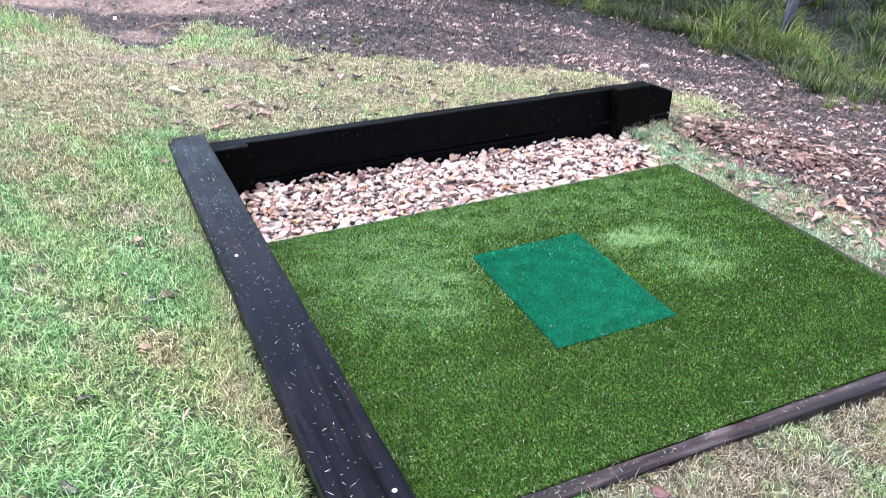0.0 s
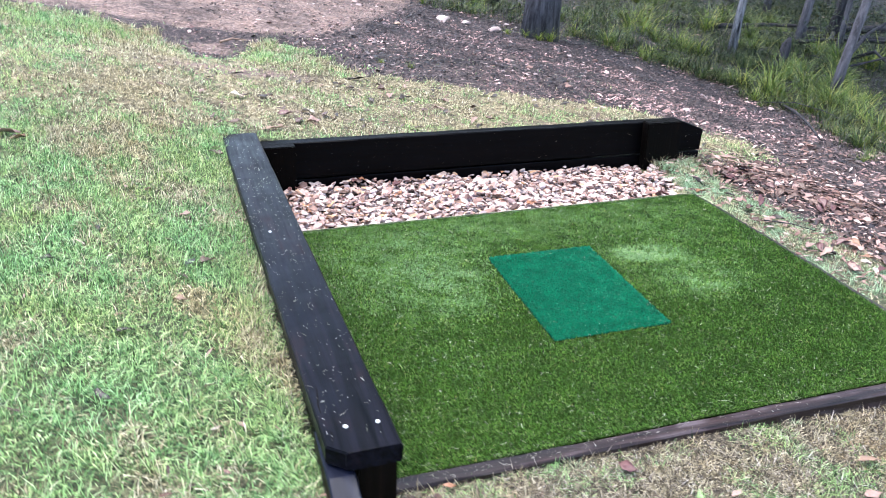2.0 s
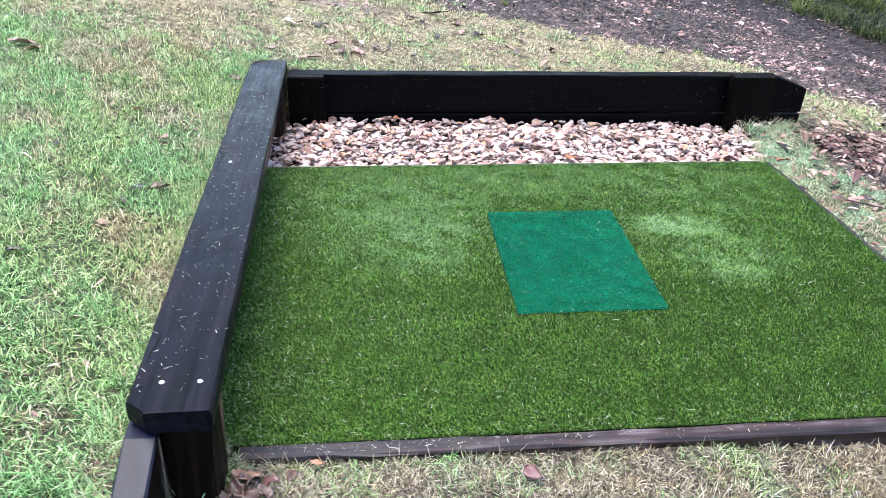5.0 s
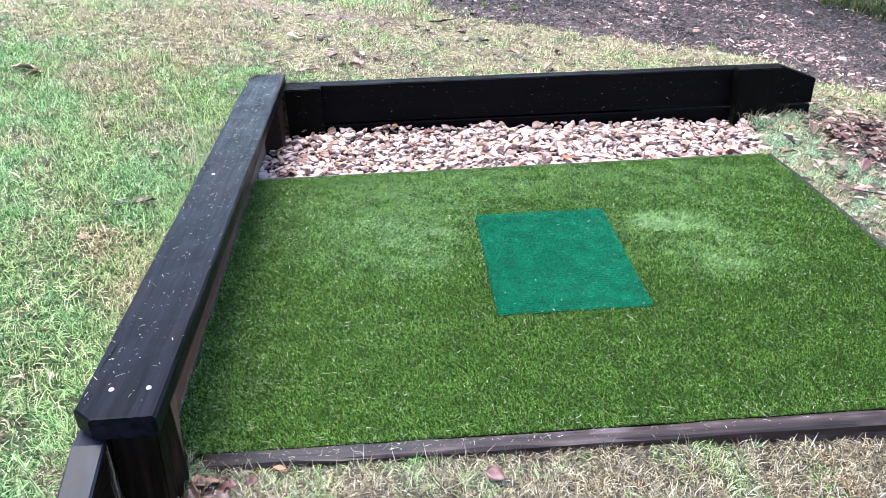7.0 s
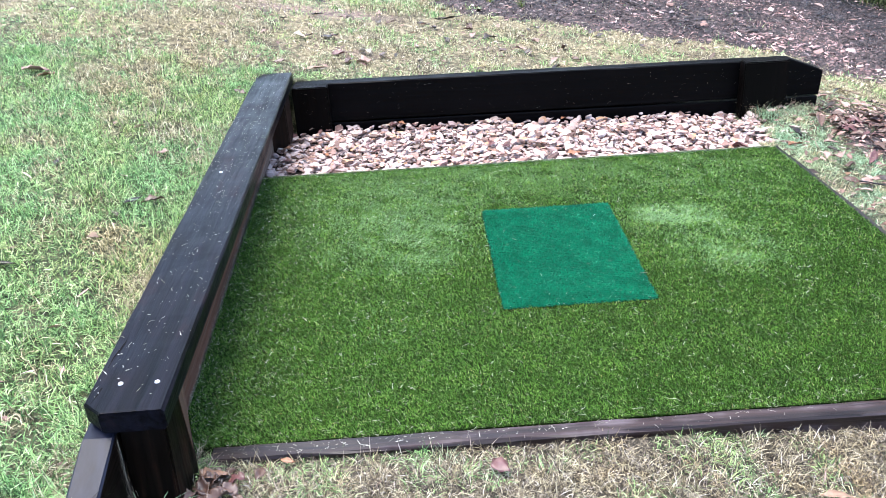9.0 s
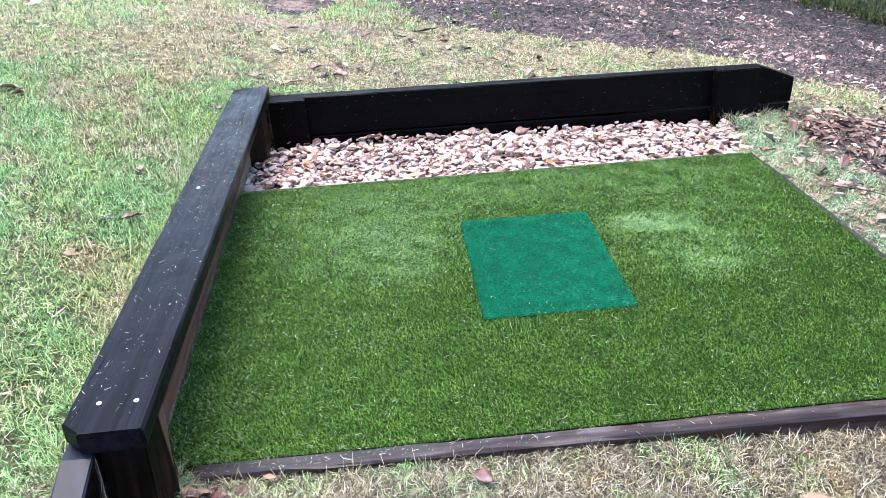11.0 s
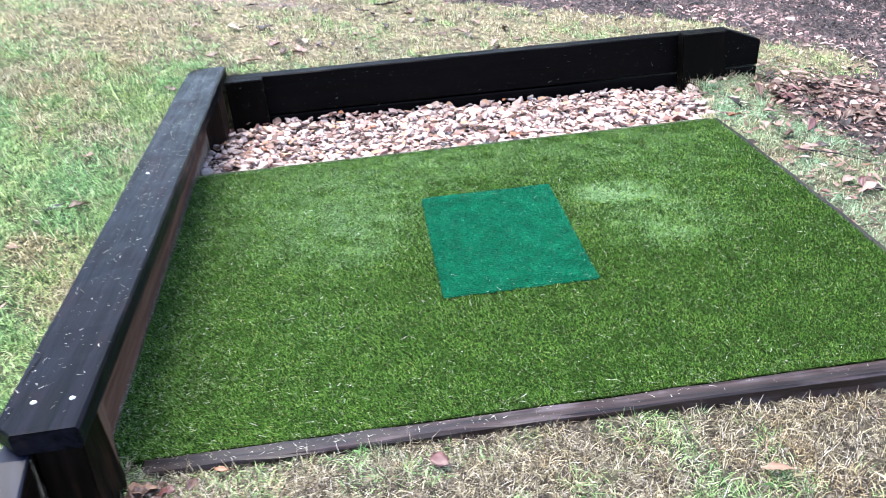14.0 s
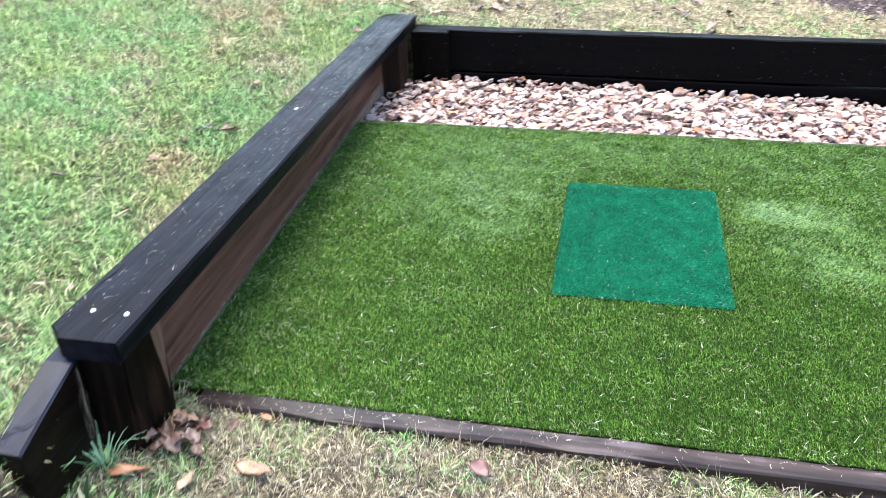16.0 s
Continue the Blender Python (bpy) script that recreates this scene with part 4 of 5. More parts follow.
clippings("turf_clippings", np.stack([tx, ty, np.full(len(tx), -0.001)], 1), False, "pale grass clippings scattered on the turf")
tx, ty = TX0 + 0.30 * r.uniform(0, 1, 1500) ** 2.2, r.uniform(TY0, TY1, 1500)
clippings("wall_foot_clippings", np.stack([tx, ty, np.full(1500, -0.0015)], 1), True, "grey grass clippings drifted along the wall foot")
ex = np.concatenate([r.uniform(0.02, 2.4, 150), r.uniform(0.02, 1.0, 110)])
clippings("edging_clippings", np.stack([ex, r.uniform(0.372, 0.425, 260), np.full(260, -0.0075)], 1), True, "pale grass clippings along the edging")

# clippings stuck to the face of the back wall
n = 270
fx, fz = r.uniform(0.0, 2.95, n), r.uniform(-0.06, 0.15, n)
ang, ln, wd = r.normal(0, 0.7, n), 0.003 + 0.020 * r.uniform(0, 1, n) ** 3, r.uniform(0.0004, 0.0008, n)
yy = np.where((fx < 0.17), 2.9545, np.where((fx > 2.5) & (fx < 2.73), 2.948, 3.0285))
ax, az = np.cos(ang) * ln / 2, np.sin(ang) * ln / 2
nx_, nz_ = -np.sin(ang) * wd / 2, np.cos(ang) * wd / 2
co = np.stack([np.stack([fx - ax - nx_, yy, fz - az - nz_], 1), np.stack([fx + ax - nx_, yy, fz + az - nz_], 1), np.stack([fx + ax + nx_, yy, fz + az + nz_], 1), np.stack([fx - ax + nx_, yy, fz - az + nz_], 1)], 1).reshape(-1, 3)
put("wall_clippings", mesh_from("wall_clippings", co, np.full(n, 4), np.arange(4 * n)), M_DEAD, label="pale grass clippings stuck to the black wall", category="grass clippings", kind="stuff")


# ---- fallen leaves ----
def leaf_shape(seed, length, width, curl, ragged=0.3, crumple=0.03, cup=1.0):
    """One dead leaf: a curled blade with a midrib fold, pointed at both ends."""
    d = random.Random(seed)
    bm = bmesh.new()
    rows = []
    bend = d.uniform(-0.3, 0.3)
    for k in range(8):
        u = k / 7
        half = width / 2 * math.sin(math.pi * min(1, u ** 0.8 * 0.96 + 0.03)) ** (0.85 if crumple > 0.15 else 1.15) * (1 + d.uniform(-ragged, ragged))
        cx_, cz_ = (u - 0.5) * length, curl * math.sin(u * 3.3 + seed * 1.7) * length * 0.16
        row = []
        for s in (-1, -0.5, 0, 0.5, 1):
            lift = cup * (abs(s) ** 1.4 * half * (0.7 + 0.6 * curl) * (1.1 if seed % 2 else 0.5) + s * half * 0.5 * math.sin(u * 5 + seed)) + d.uniform(-crumple, crumple) * width
            row.append(bm.verts.new((cx_, s * half + bend * length * (u - 0.5) ** 2, cz_ + lift)))
        rows.append(row)
    for a, b in zip(rows, rows[1:]):
        for k in range(4):
            bm.faces.new((a[k], b[k], b[k + 1], a[k + 1]))
    low = min(v.co.z for v in bm.verts)
    ext = bmesh.ops.extrude_face_region(bm, geom=bm.faces[:])
    for e in ext["geom"]:
        if isinstance(e, bmesh.types.BMVert):
            e.co.z += 0.0012
    for v in bm.verts:
        v.co.z -= low
    bmesh.ops.recalc_face_normals(bm, faces=bm.faces)
    me = bpy.data.meshes.new("fallen_leaf")
    bm.to_mesh(me)
    bm.free()
    for p in me.polygons:
        p.use_smooth = True
    return me


def leaf_colour(name, c):
    n = Nodes(name)
    col = n.mix(0.6, c, n.ramp(n.noise(60, 5.0, 0.6), [(0.3, (0.35, 0.3, 0.3)), (0.65, (1, 1, 1))]), "MULTIPLY")
    return n.done(n.surface(col, 0.45, 0.5))


LEAF_MATS = {k: leaf_colour("leaf_" + k, c) for k, c in dict(brown=(0.085, 0.044, 0.03), maroon=(0.10, 0.038, 0.036), tan=(0.24, 0.15, 0.10), cream=(0.42, 0.36, 0.28), pink=(0.28, 0.18, 0.145), dark=(0.022, 0.014, 0.011), orange=(0.25, 0.105, 0.05), ginger=(0.20, 0.105, 0.06), plum=(0.105, 0.062, 0.048)).items()}


def fallen_leaf(x, y, size, turn, colour, words, lift=0.012, slim=0.42, tip=0, seed=1):
    near_post = 0.1 < y < 0.3 and -0.05 < x < 0.2
    me = leaf_shape(seed, size * (0.62 if near_post else 0.85), size * slim * (0.66 if near_post else 0.85), random.Random(seed * 7).uniform(0.7, 1.5) if near_post else random.Random(seed * 7).uniform(0.05, 0.2) if y < 0.35 else random.Random(seed * 7).uniform(0.1, 0.55), 0.22 if near_post else 0.34 if y < 0.35 else 0.30, 0.16 if near_post else 0.13, 0.55 if near_post else 0.4 if y < 0.35 else 0.65)
    ob = put("fallen_leaf", me, LEAF_MATS[colour], label=words, category="leaf", group="fallen leaves")
    ob.matrix_world = pose(x, y, float(terrain(x, y)) + lift, random.Random(seed).uniform(-12, 12), tip, turn)
    return ob


NEAR = (
    (-0.06, 3.90, 0.15, -50, "cream", "pale cream dry leaf on patchy grass", 0.34), (0.12, 3.95, 0.13, 10, "dark", "dark wet leaf on patchy grass", 0.5),
    (0.36, 3.66, 0.12, -40, "cream", "pale curled leaf on patchy grass", 0.5), (0.27, 3.45, 0.12, 70, "brown", "brown curled leaf behind the wall", 0.6),
    (0.36, 3.45, 0.11, 20, "pink", "pinkish brown leaf behind the wall", 0.6), (0.20, 3.58, 0.12, -20, "maroon", "dark red leaf behind the wall", 0.5),
    (0.09, 3.27, 0.19, 2, "tan", "long pale bark strip behind the wall", 0.15), (-1.25, 2.76, 0.15, 8, "pink", "pinkish brown leaf lying on the lawn", 0.5),
    (-1.19, 2.73, 0.10, 30, "ginger", "reddish leaf lying on the lawn", 0.45),
    (-0.47, 1.99, 0.065, -10, "pink", "small pink leaf on the lawn", 0.55), (-0.52, 1.21, 0.060, -20, "tan", "small tan leaf on the lawn", 0.5),
    (-0.47, 1.52, 0.12, 65, "dark", "narrow dark leaf standing in the lawn", 0.25), (-0.41, 1.56, 0.10, 20, "brown", "brown leaf among the lawn blades", 0.4),
    (-0.50, 1.40, 0.09, -60, "brown", "brown leaf among the lawn blades", 0.3), (-0.69, 0.94, 0.07, 10, "dark", "small dark leaf in the lawn", 0.4),
    (-0.28, 2.83, 0.10, -30, "brown", "brown leaf beside the cap", 0.5), (-0.25, 1.77, 0.045, 30, "maroon", "small reddish leaf beside the cap", 0.6),
    (-0.80, 1.72, 0.07, 80, "dark", "small dark leaf in the lawn", 0.3), (-0.95, 1.42, 0.06, 0, "dark", "small dark leaf in the lawn", 0.4),
    (-0.74, 0.58, 0.08, -45, "dark", "dark curled leaf in the lawn", 0.4), (-0.62, 2.20, 0.06, 30, "tan", "small tan leaf on the lawn", 0.4),
    (0.78, 0.25, 0.075, -50, "maroon", "deep red leaf before the edging", 0.6), (0.21, 0.335, 0.05, -15, "orange", "orange leaf beside the edging", 0.5),
    (0.265, 0.13, 0.115, -6, "ginger", "tan curled leaf on dry grass", 0.36), (-0.01, 0.065, 0.12, 15, "orange", "orange brown leaf by the post", 0.3),
    (0.13, 0.065, 0.08, 80, "tan", "pale tan leaf on dry grass", 0.4), (0.065, 0.235, 0.06, 50, "dark", "dark curled leaf by the post", 0.7),
    (0.03, 0.17, 0.085, -20, "plum", "purplish brown crumpled leaf by the post", 0.75), (0.035, 0.225, 0.085, 70, "brown", "curled brown leaf by the post", 0.7), (0.012, 0.268, 0.07, 80, "tan", "small curled tan leaf by the post", 0.7), (0.045, 0.235, 0.10, 30, "ginger", "ginger brown leaf leaning by the post", 0.6), (0.02, 0.20, 0.10, 110, "brown", "curled brown leaf by the post", 0.6), (0.075, 0.165, 0.085, 25, "plum", "purplish brown crumpled leaf by the post", 0.7), (0.055, 0.20, 0.07, 120, "dark", "dark crumpled leaf by the post", 0.7), (0.02, 0.145, 0.07, 100, "brown", "brown crumpled leaf by the post", 0.7), (0.09, 0.185, 0.07, 160, "plum", "purplish brown crumpled leaf by the post", 0.8), (0.15, 0.27, 0.07, 60, "brown", "curled brown leaf before the edging", 0.6),
    (0.06, 0.15, 0.08, -50, "brown", "brown crumpled leaf by the post", 0.8), (0.045, 0.255, 0.08, 140, "plum", "purplish brown crumpled leaf by the post", 0.7), (0.10, 0.22, 0.075, 10, "maroon", "dark red crumpled leaf by the post", 0.8), (0.0, 0.165, 0.07, 70, "plum", "purplish brown crumpled leaf by the post", 0.8), (0.115, 0.155, 0.06, -30, "brown", "brown crumpled leaf by the post", 0.7), (0.07, 0.27, 0.06, 30, "brown", "brown crumpled leaf by the post", 0.7),
    (1.50, -0.04, 0.08, -8, "pink", "pink tan leaf on dry grass", 0.5), (1.62, 0.10, 0.10, -12, "tan", "tan leaf on dry grass", 0.3),
    (2.88, 2.62, 0.11, 30, "brown", "brown curled leaf in the litter", 0.45), (2.96, 2.68, 0.11, -25, "maroon", "reddish leaf in the litter", 0.4),
    (2.80, 2.52, 0.10, 60, "brown", "brown leaf in the litter", 0.5), (2.76, 2.44, 0.09, -10, "pink", "pink tan leaf in the litter", 0.45),
    (2.92, 2.30, 0.12, 5, "tan", "pale tan leaf among the weeds", 0.4), (3.12, 2.33, 0.13, 50, "dark", "dark leaf in the litter", 0.5),
    (2.70, 1.62, 0.12, 35, "pink", "curled pinkish leaf among the weeds", 0.45), (2.78, 1.55, 0.11, -40, "dark", "dark leaf among the weeds", 0.5),
    (3.13, 1.47, 0.17, 70, "brown", "large curled brown leaf among the weeds", 0.45), (2.95, 1.35, 0.12, 15, "maroon", "reddish leaf among the weeds", 0.4),
    (2.62, 1.95, 0.10, -20, "brown", "brown leaf among the weeds", 0.4), (2.55, 2.40, 0.10, 10, "orange", "orange brown leaf by the pebbles", 0.4),
    (1.05, 3.50, 0.10, 0, "brown", "brown leaf behind the wall", 0.4), (1.55, 3.62, 0.11, 45, "dark", "dark leaf behind the wall", 0.4),
    (2.05, 3.55, 0.10, -30, "brown", "brown leaf behind the wall", 0.4), (2.5, 3.75, 0.13, 10, "dark", "dark leaf behind the wall", 0.35),
    (-1.75, 4.60, 0.14, 5, "cream", "pale leaf on the far lawn", 0.35), (1.20, 4.30, 0.13, 20, "dark", "dark leaf on patchy grass", 0.4),
    (0.75, 4.55, 0.12, -20, "dark", "dark leaf on patchy grass", 0.4), (0.95, 4.80, 0.25, -8, "dark", "dark fallen twig of bark by the mulch", 0.15),
    (3.25, 3.35, 0.10, 35, "dark", "dark leaf beside the wall end", 0.35), (3.40, 3.20, 0.10, -10, "dark", "dark leaf beside the wall end", 0.35),
)
for k, (lx, ly, size, turn, colour, words, slim) in enumerate(NEAR):
    fallen_leaf(lx, ly, size, turn, colour, words, 0.010 if ly > 0.4 else 0.020, slim, 0, k + 1)
dice = random.Random(60)
for k in range(30):
    u = k / 29
    strip = fallen_leaf(3.18 + 0.70 * u + dice.uniform(-0.15, 0.15), 3.15 - 0.85 * u + dice.uniform(-0.15, 0.2), dice.uniform(0.12, 0.28), -48 + dice.uniform(-18, 18), dice.choice(("pink", "brown", "maroon", "brown")), "curled strip of shed bark in the litter", 0.02, 0.10, 0, 140 + k)
    tagged(strip, category="bark strip", group="shed bark strips")
dice = random.Random(61)
for k in range(70):
    u = dice.random()
    lx, ly = 2.94 + 0.62 * u + dice.gauss(0, 0.10), 2.86 - 0.62 * u + dice.gauss(0, 0.11)
    colour, words = dice.choice((("brown", "curled brown leaf heaped in the litter"), ("maroon", "curled dark red leaf heaped in the litter"), ("pink", "curled pinkish leaf heaped in the litter"), ("brown", "curled brown leaf heaped in the litter"), ("plum", "curled purplish leaf heaped in the litter")))
    fallen_leaf(lx, ly, dice.uniform(0.06, 0.13), dice.uniform(0, 360), colour, words, dice.uniform(0.008, 0.03), dice.uniform(0.3, 0.55), dice.uniform(-25, 25), 200 + k)
for k, (lx, ly, size, turn, colour) in enumerate(((0.62, 2.62, 0.09, 30, "brown"), (1.02, 2.60, 0.08, 80, "maroon"), (1.42, 2.42, 0.09, 15, "orange"), (0.42, 2.80, 0.10, 5, "brown"), (1.05, 2.36, 0.06, 85, "dark"), (2.25, 2.36, 0.10, -30, "maroon"), (1.85, 2.70, 0.08, 10, "brown"), (0.75, 2.88, 0.10, 40, "maroon"))):
    ob = fallen_leaf(lx, ly, size, turn, colour, "brown dead leaf lying on the pebbles", 0, 0.5, 0, 80 + k)
    ob.location.z = float(bed_top(np.array(lx), np.array(ly))) + 0.012


dice = random.Random(88)
for k in range(44):
    ly = dice.uniform(0.7, 2.75)
    lx = 2.60 + 0.62 * dice.random() + 0.10 * sstep((1.6 - ly) / 0.8)
    colour, words = dice.choice((("brown", "brown curled leaf among the green weeds"), ("pink", "pinkish dead leaf among the green weeds"), ("pink", "pinkish dead leaf among the green weeds"), ("maroon", "reddish leaf among the green weeds"), ("ginger", "ginger leaf among the green weeds"), ("dark", "dark wet leaf among the green weeds")))
    fallen_leaf(lx, ly, dice.uniform(0.06, 0.15), dice.uniform(0, 360), colour, words, 0.022, dice.uniform(0.3, 0.5), dice.uniform(-22, 22), 500 + k)
dice = random.Random(84)
for k in range(64):
    lx, ly = dice.uniform(-0.5, 2.9), 3.28 + 1.5 * dice.random() ** 1.3
    if float(mulch_at(np.array(lx), np.array(ly))) > 0.5:
        continue
    colour, words = dice.choice((("dark", "dark wet leaf curled on the dry grass"), ("dark", "dark wet leaf curled on the dry grass"), ("brown", "brown curled leaf on the dry grass"), ("plum", "dull brown leaf on the dry grass"), ("pink", "pale pinkish leaf on the dry grass")))
    fallen_leaf(lx, ly, dice.uniform(0.05, 0.11), dice.uniform(0, 360), colour, words, 0.012, dice.uniform(0.3, 0.55), dice.uniform(-20, 20), 400 + k)
dice = random.Random(83)
for k in range(54):
    lx, ly = -0.06 + 2.1 * dice.random() ** 1.9, dice.uniform(2.45, 2.99)
    ob = fallen_leaf(lx, ly, dice.uniform(0.035, 0.075), dice.uniform(0, 360), dice.choice(("brown", "maroon", "maroon", "plum", "orange")), "small reddish dead leaf lying on the pebbles", 0, dice.uniform(0.3, 0.55), 0, 300 + k)
    ob.location.z = float(bed_top(np.array(lx), np.array(ly))) + 0.012


def leaf_scatter(name, n, box, keep, size, label, seed, material=None, lift=0.012, broad=(0.05, 0.27)):
    """Uncounted small leaves as one object: each a folded diamond of four faces."""
    r = np.random.default_rng(seed)
    x, y = r.uniform(box[0], box[1], n), r.uniform(box[2], box[3], n)
    ok = (r.uniform(0, 1, n) < keep(x, y)) & ~in_pit(x, y)
    x, y = x[ok], y[ok]
    n = len(x)
    ln, h = size[0] + (size[1] - size[0]) * r.uniform(0, 1, n) ** 2.2, r.uniform(0, 6.283, n)
    wd = ln * (broad[0] + broad[1] * r.uniform(0, 1, n) ** 2)
    a = np.stack([np.cos(h), np.sin(h), r.normal(0, 0.22, n)], 1) * (ln / 2)[:, None]
    s = np.stack([-np.sin(h), np.cos(h), r.normal(0, 0.35, n)], 1) * (wd / 2)[:, None]
    c = np.stack([x, y, terrain(x, y) + lift + r.uniform(0, 0.012, n)], 1)
    up = np.zeros((n, 3))
    up[:, 2] = wd * r.uniform(0.1, 0.4, n)
    co = np.stack([c - a, c - 0.25 * a + s + up, c + 0.45 * a + s * 0.8 + up, c + a, c + 0.45 * a - s * 0.8 + up, c - 0.25 * a - s + up, c - 0.25 * a, c + 0.45 * a], 1).reshape(-1, 3)
    k = np.arange(n)[:, None] * 8
    idx = (k + np.array([[0, 6, 1, 6, 7, 2, 1, 7, 3, 2, 0, 5, 6, 6, 5, 4, 7, 7, 4, 3]])).ravel()
    put(name, mesh_from(name, co, np.tile([3, 4, 3, 3, 4, 3], n), idx), material or M_LEAF, label=label, category="leaves", kind="stuff")


leaf_scatter("leaf_litter", 15500, (2.7, 5.0, 1.0, 4.0), lambda x, y: np.clip(1.1 * np.exp(-((x - 3.40 - 0.34 * sstep((3.1 - y) / 0.7)) / 0.42) ** 2) * sstep((3.25 - y) / 0.3) * (1 - 0.8 * swell(x, y, 3.66, 1.55, 0.20, 0.42)) + 0.14 * mulch_at(x, y), 0, 1), (0.012, 0.085), "drift of brown and pink dead leaves", 61, broad=(0.14, 0.42))
leaf_scatter("weed_leaf_bits", 3600, (2.45, 3.3, 0.4, 3.3), lambda x, y: 0.6 + 0 * x, (0.010, 0.065), "brown leaf pieces among the weeds", 65, broad=(0.08, 0.40))
leaf_scatter("lawn_leaf_bits", 3600, (-2.3, 3.2, -0.8, 6.5), lambda x, y: 0.30 + 0.65 * sstep((y - 3.1) / 0.5) * sstep((x + 1) / 1) - 0.3 * mulch_at(x, y), (0.015, 0.06), "small brown leaf bits in the lawn", 62, broad=(0.08, 0.36))
leaf_scatter("bush_litter", 4500, (5.0, 18.0, 2.6, 18.0), lambda x, y: 0.35 + 0.6 * soft_noise(x, y, 0.4, 67), (0.03, 0.13), "brown leaf litter under the gum trees", 68, lift=0.02)
leaf_scatter("mulch_leaves", 3600, (-3.0, 8.5, 3.0, 11.5), lambda x, y: mulch_at(x, y) * (0.35 + 0.5 * soft_noise(x, y, 0.7, 66)), (0.012, 0.042), "scattered pale dead leaves on the mulch", 63, lift=0.02)


def chips(n, box, keep, seed):
    """Bark chips as wedges of six corners each."""
    r = np.random.default_rng(seed)
    x, y = r.uniform(box[0], box[1], n), r.uniform(box[2], box[3], n)
    ok = (r.uniform(0, 1, n) < keep(x, y)) & ~in_pit(x, y)
    x, y = x[ok], y[ok]
    n = len(x)
    ln, h = (0.006 + 0.044 * r.uniform(0, 1, n) ** 3.6) * (0.7 + 0.6 * soft_noise(x, y, 0.9, 70)), r.uniform(0, 6.283, n)
    wd, th = ln * r.uniform(0.15, 0.75, n), r.uniform(0.003, 0.011, n)
    a = np.stack([np.cos(h), np.sin(h), r.normal(0, 0.25, n)], 1) * (ln / 2)[:, None]
    s = np.stack([-np.sin(h), np.cos(h), r.normal(0, 0.3, n)], 1) * (wd / 2)[:, None]
    c = np.stack([x, y, terrain(x, y) + r.uniform(0.0, 0.02, n)], 1)
    u = np.zeros((n, 3))
    u[:, 2] = th
    co = np.stack([c - a - s, c + a - s, c + a + s, c - a + s, c - 0.8 * a + u, c + 0.8 * a + u], 1).reshape(-1, 3)
    k = np.arange(n)[:, None] * 6
    idx = (k + np.array([[0, 1, 5, 4, 2, 3, 4, 5, 1, 2, 5, 3, 0, 4]])).ravel()
    return mesh_from("bark_mulch", co, np.tile([4, 4, 3, 3], n), idx, False)


def dark_mulch_at(x, y):
    """Where the mulch is dark: by the lawn's far corner and along the foot of the bush."""
    along = (x - 3.3) * 0.66 + (y - 9.6) * 0.75
    return np.clip(0.9 * swell(x, y, 1.4, 5.65, 0.8, 0.35) + 0.25 * swell(x, y, 2.6, 6.4, 1.2, 0.6) + 0.8 * sstep((along + 1.6) / 1.0) + 1.4 * (soft_noise(x, y, 0.55, 69) - 0.62), 0, 1)


put("bark_mulch", chips(105000, (-2.5, 8.0, 0.3, 10.5), lambda x, y: mulch_at(x, y) * (1 - 0.80 * dirt_at(x, y)) * (1 - 0.9 * sstep((6.6 - x - y) / 0.5) * (y > 5.8)) * (1 - 0.6 * swell(x, y, 3.6, 2.7, 0.7, 0.6)) * (0.35 + 0.65 * (x < 6.5)) * (1 - 0.9 * dark_mulch_at(x, y)) * (1 - 0.9 * swell(x, y, 3.66, 1.55, 0.22, 0.45)), 64), M_CHIP, label="bark mulch of pinkish brown chips and crumbs", category="mulch", kind="stuff")
put("dark_mulch", chips(70000, (-2.5, 9.0, 2.8, 11.5), lambda x, y: mulch_at(x, y) * (1 - 0.98 * dirt_at(x, y)) * (0.1 + 0.9 * dark_mulch_at(x, y)), 164), M_CHIP_DARK, label="dark bark mulch by the bush", category="mulch", kind="stuff")


# ---- grass tussocks and weeds ----
def tussock_mesh(seed, n, tall, spread, wide, arch):
    r = np.random.default_rng(seed)
    ang, rad = r.uniform(0, 6.283, n), np.abs(r.normal(0, spread * 0.3, n))
    h = ang + r.normal(0, 0.5, n)
    ln = tall * r.uniform(0.5, 1.15, n)
    w = wide * r.uniform(0.6, 1.2, n)
    t0 = np.abs(r.normal(0.25, 0.2, n))
    a = np.stack([np.cos(h), np.sin(h), np.zeros(n)], 1)
    s = np.stack([-np.sin(h), np.cos(h), np.zeros(n)], 1)
    p = np.stack([np.cos(ang) * rad, np.sin(ang) * rad, np.full(n, -0.02)], 1)
    pts = []
    for k in range(5):
        pts += [p - s * (w / 2 * (1 - (k / 4) ** 2 * 0.9))[:, None], p + s * (w / 2 * (1 - (k / 4) ** 2 * 0.9))[:, None]]
        th = t0 + arch * (k / 4) * r.uniform(0.6, 1.2, n)
        p = p + (np.sin(th)[:, None] * a + np.cos(th)[:, None] * np.array([0, 0, 1.0])) * (ln / 5)[:, None]
    co = np.stack(pts, 1).reshape(-1, 3)
    k = np.arange(n)[:, None] * 10
    idx = (k + np.array([[2 * j + c for j in range(4) for c in (0, 1, 3, 2)]])).ravel()
    me = mesh_from("grass_tussock", co, np.full(4 * n, 4), idx)
    me.materials.append(M_TUSSOCK)
    return me


TUSSOCKS = [tussock_mesh(70 + k, 84, t, 0.28, 0.009, a) for k, (t, a) in enumerate(((0.62, 1.6), (0.50, 1.3), (0.75, 1.9), (0.40, 1.1)))]
dice = random.Random(71)


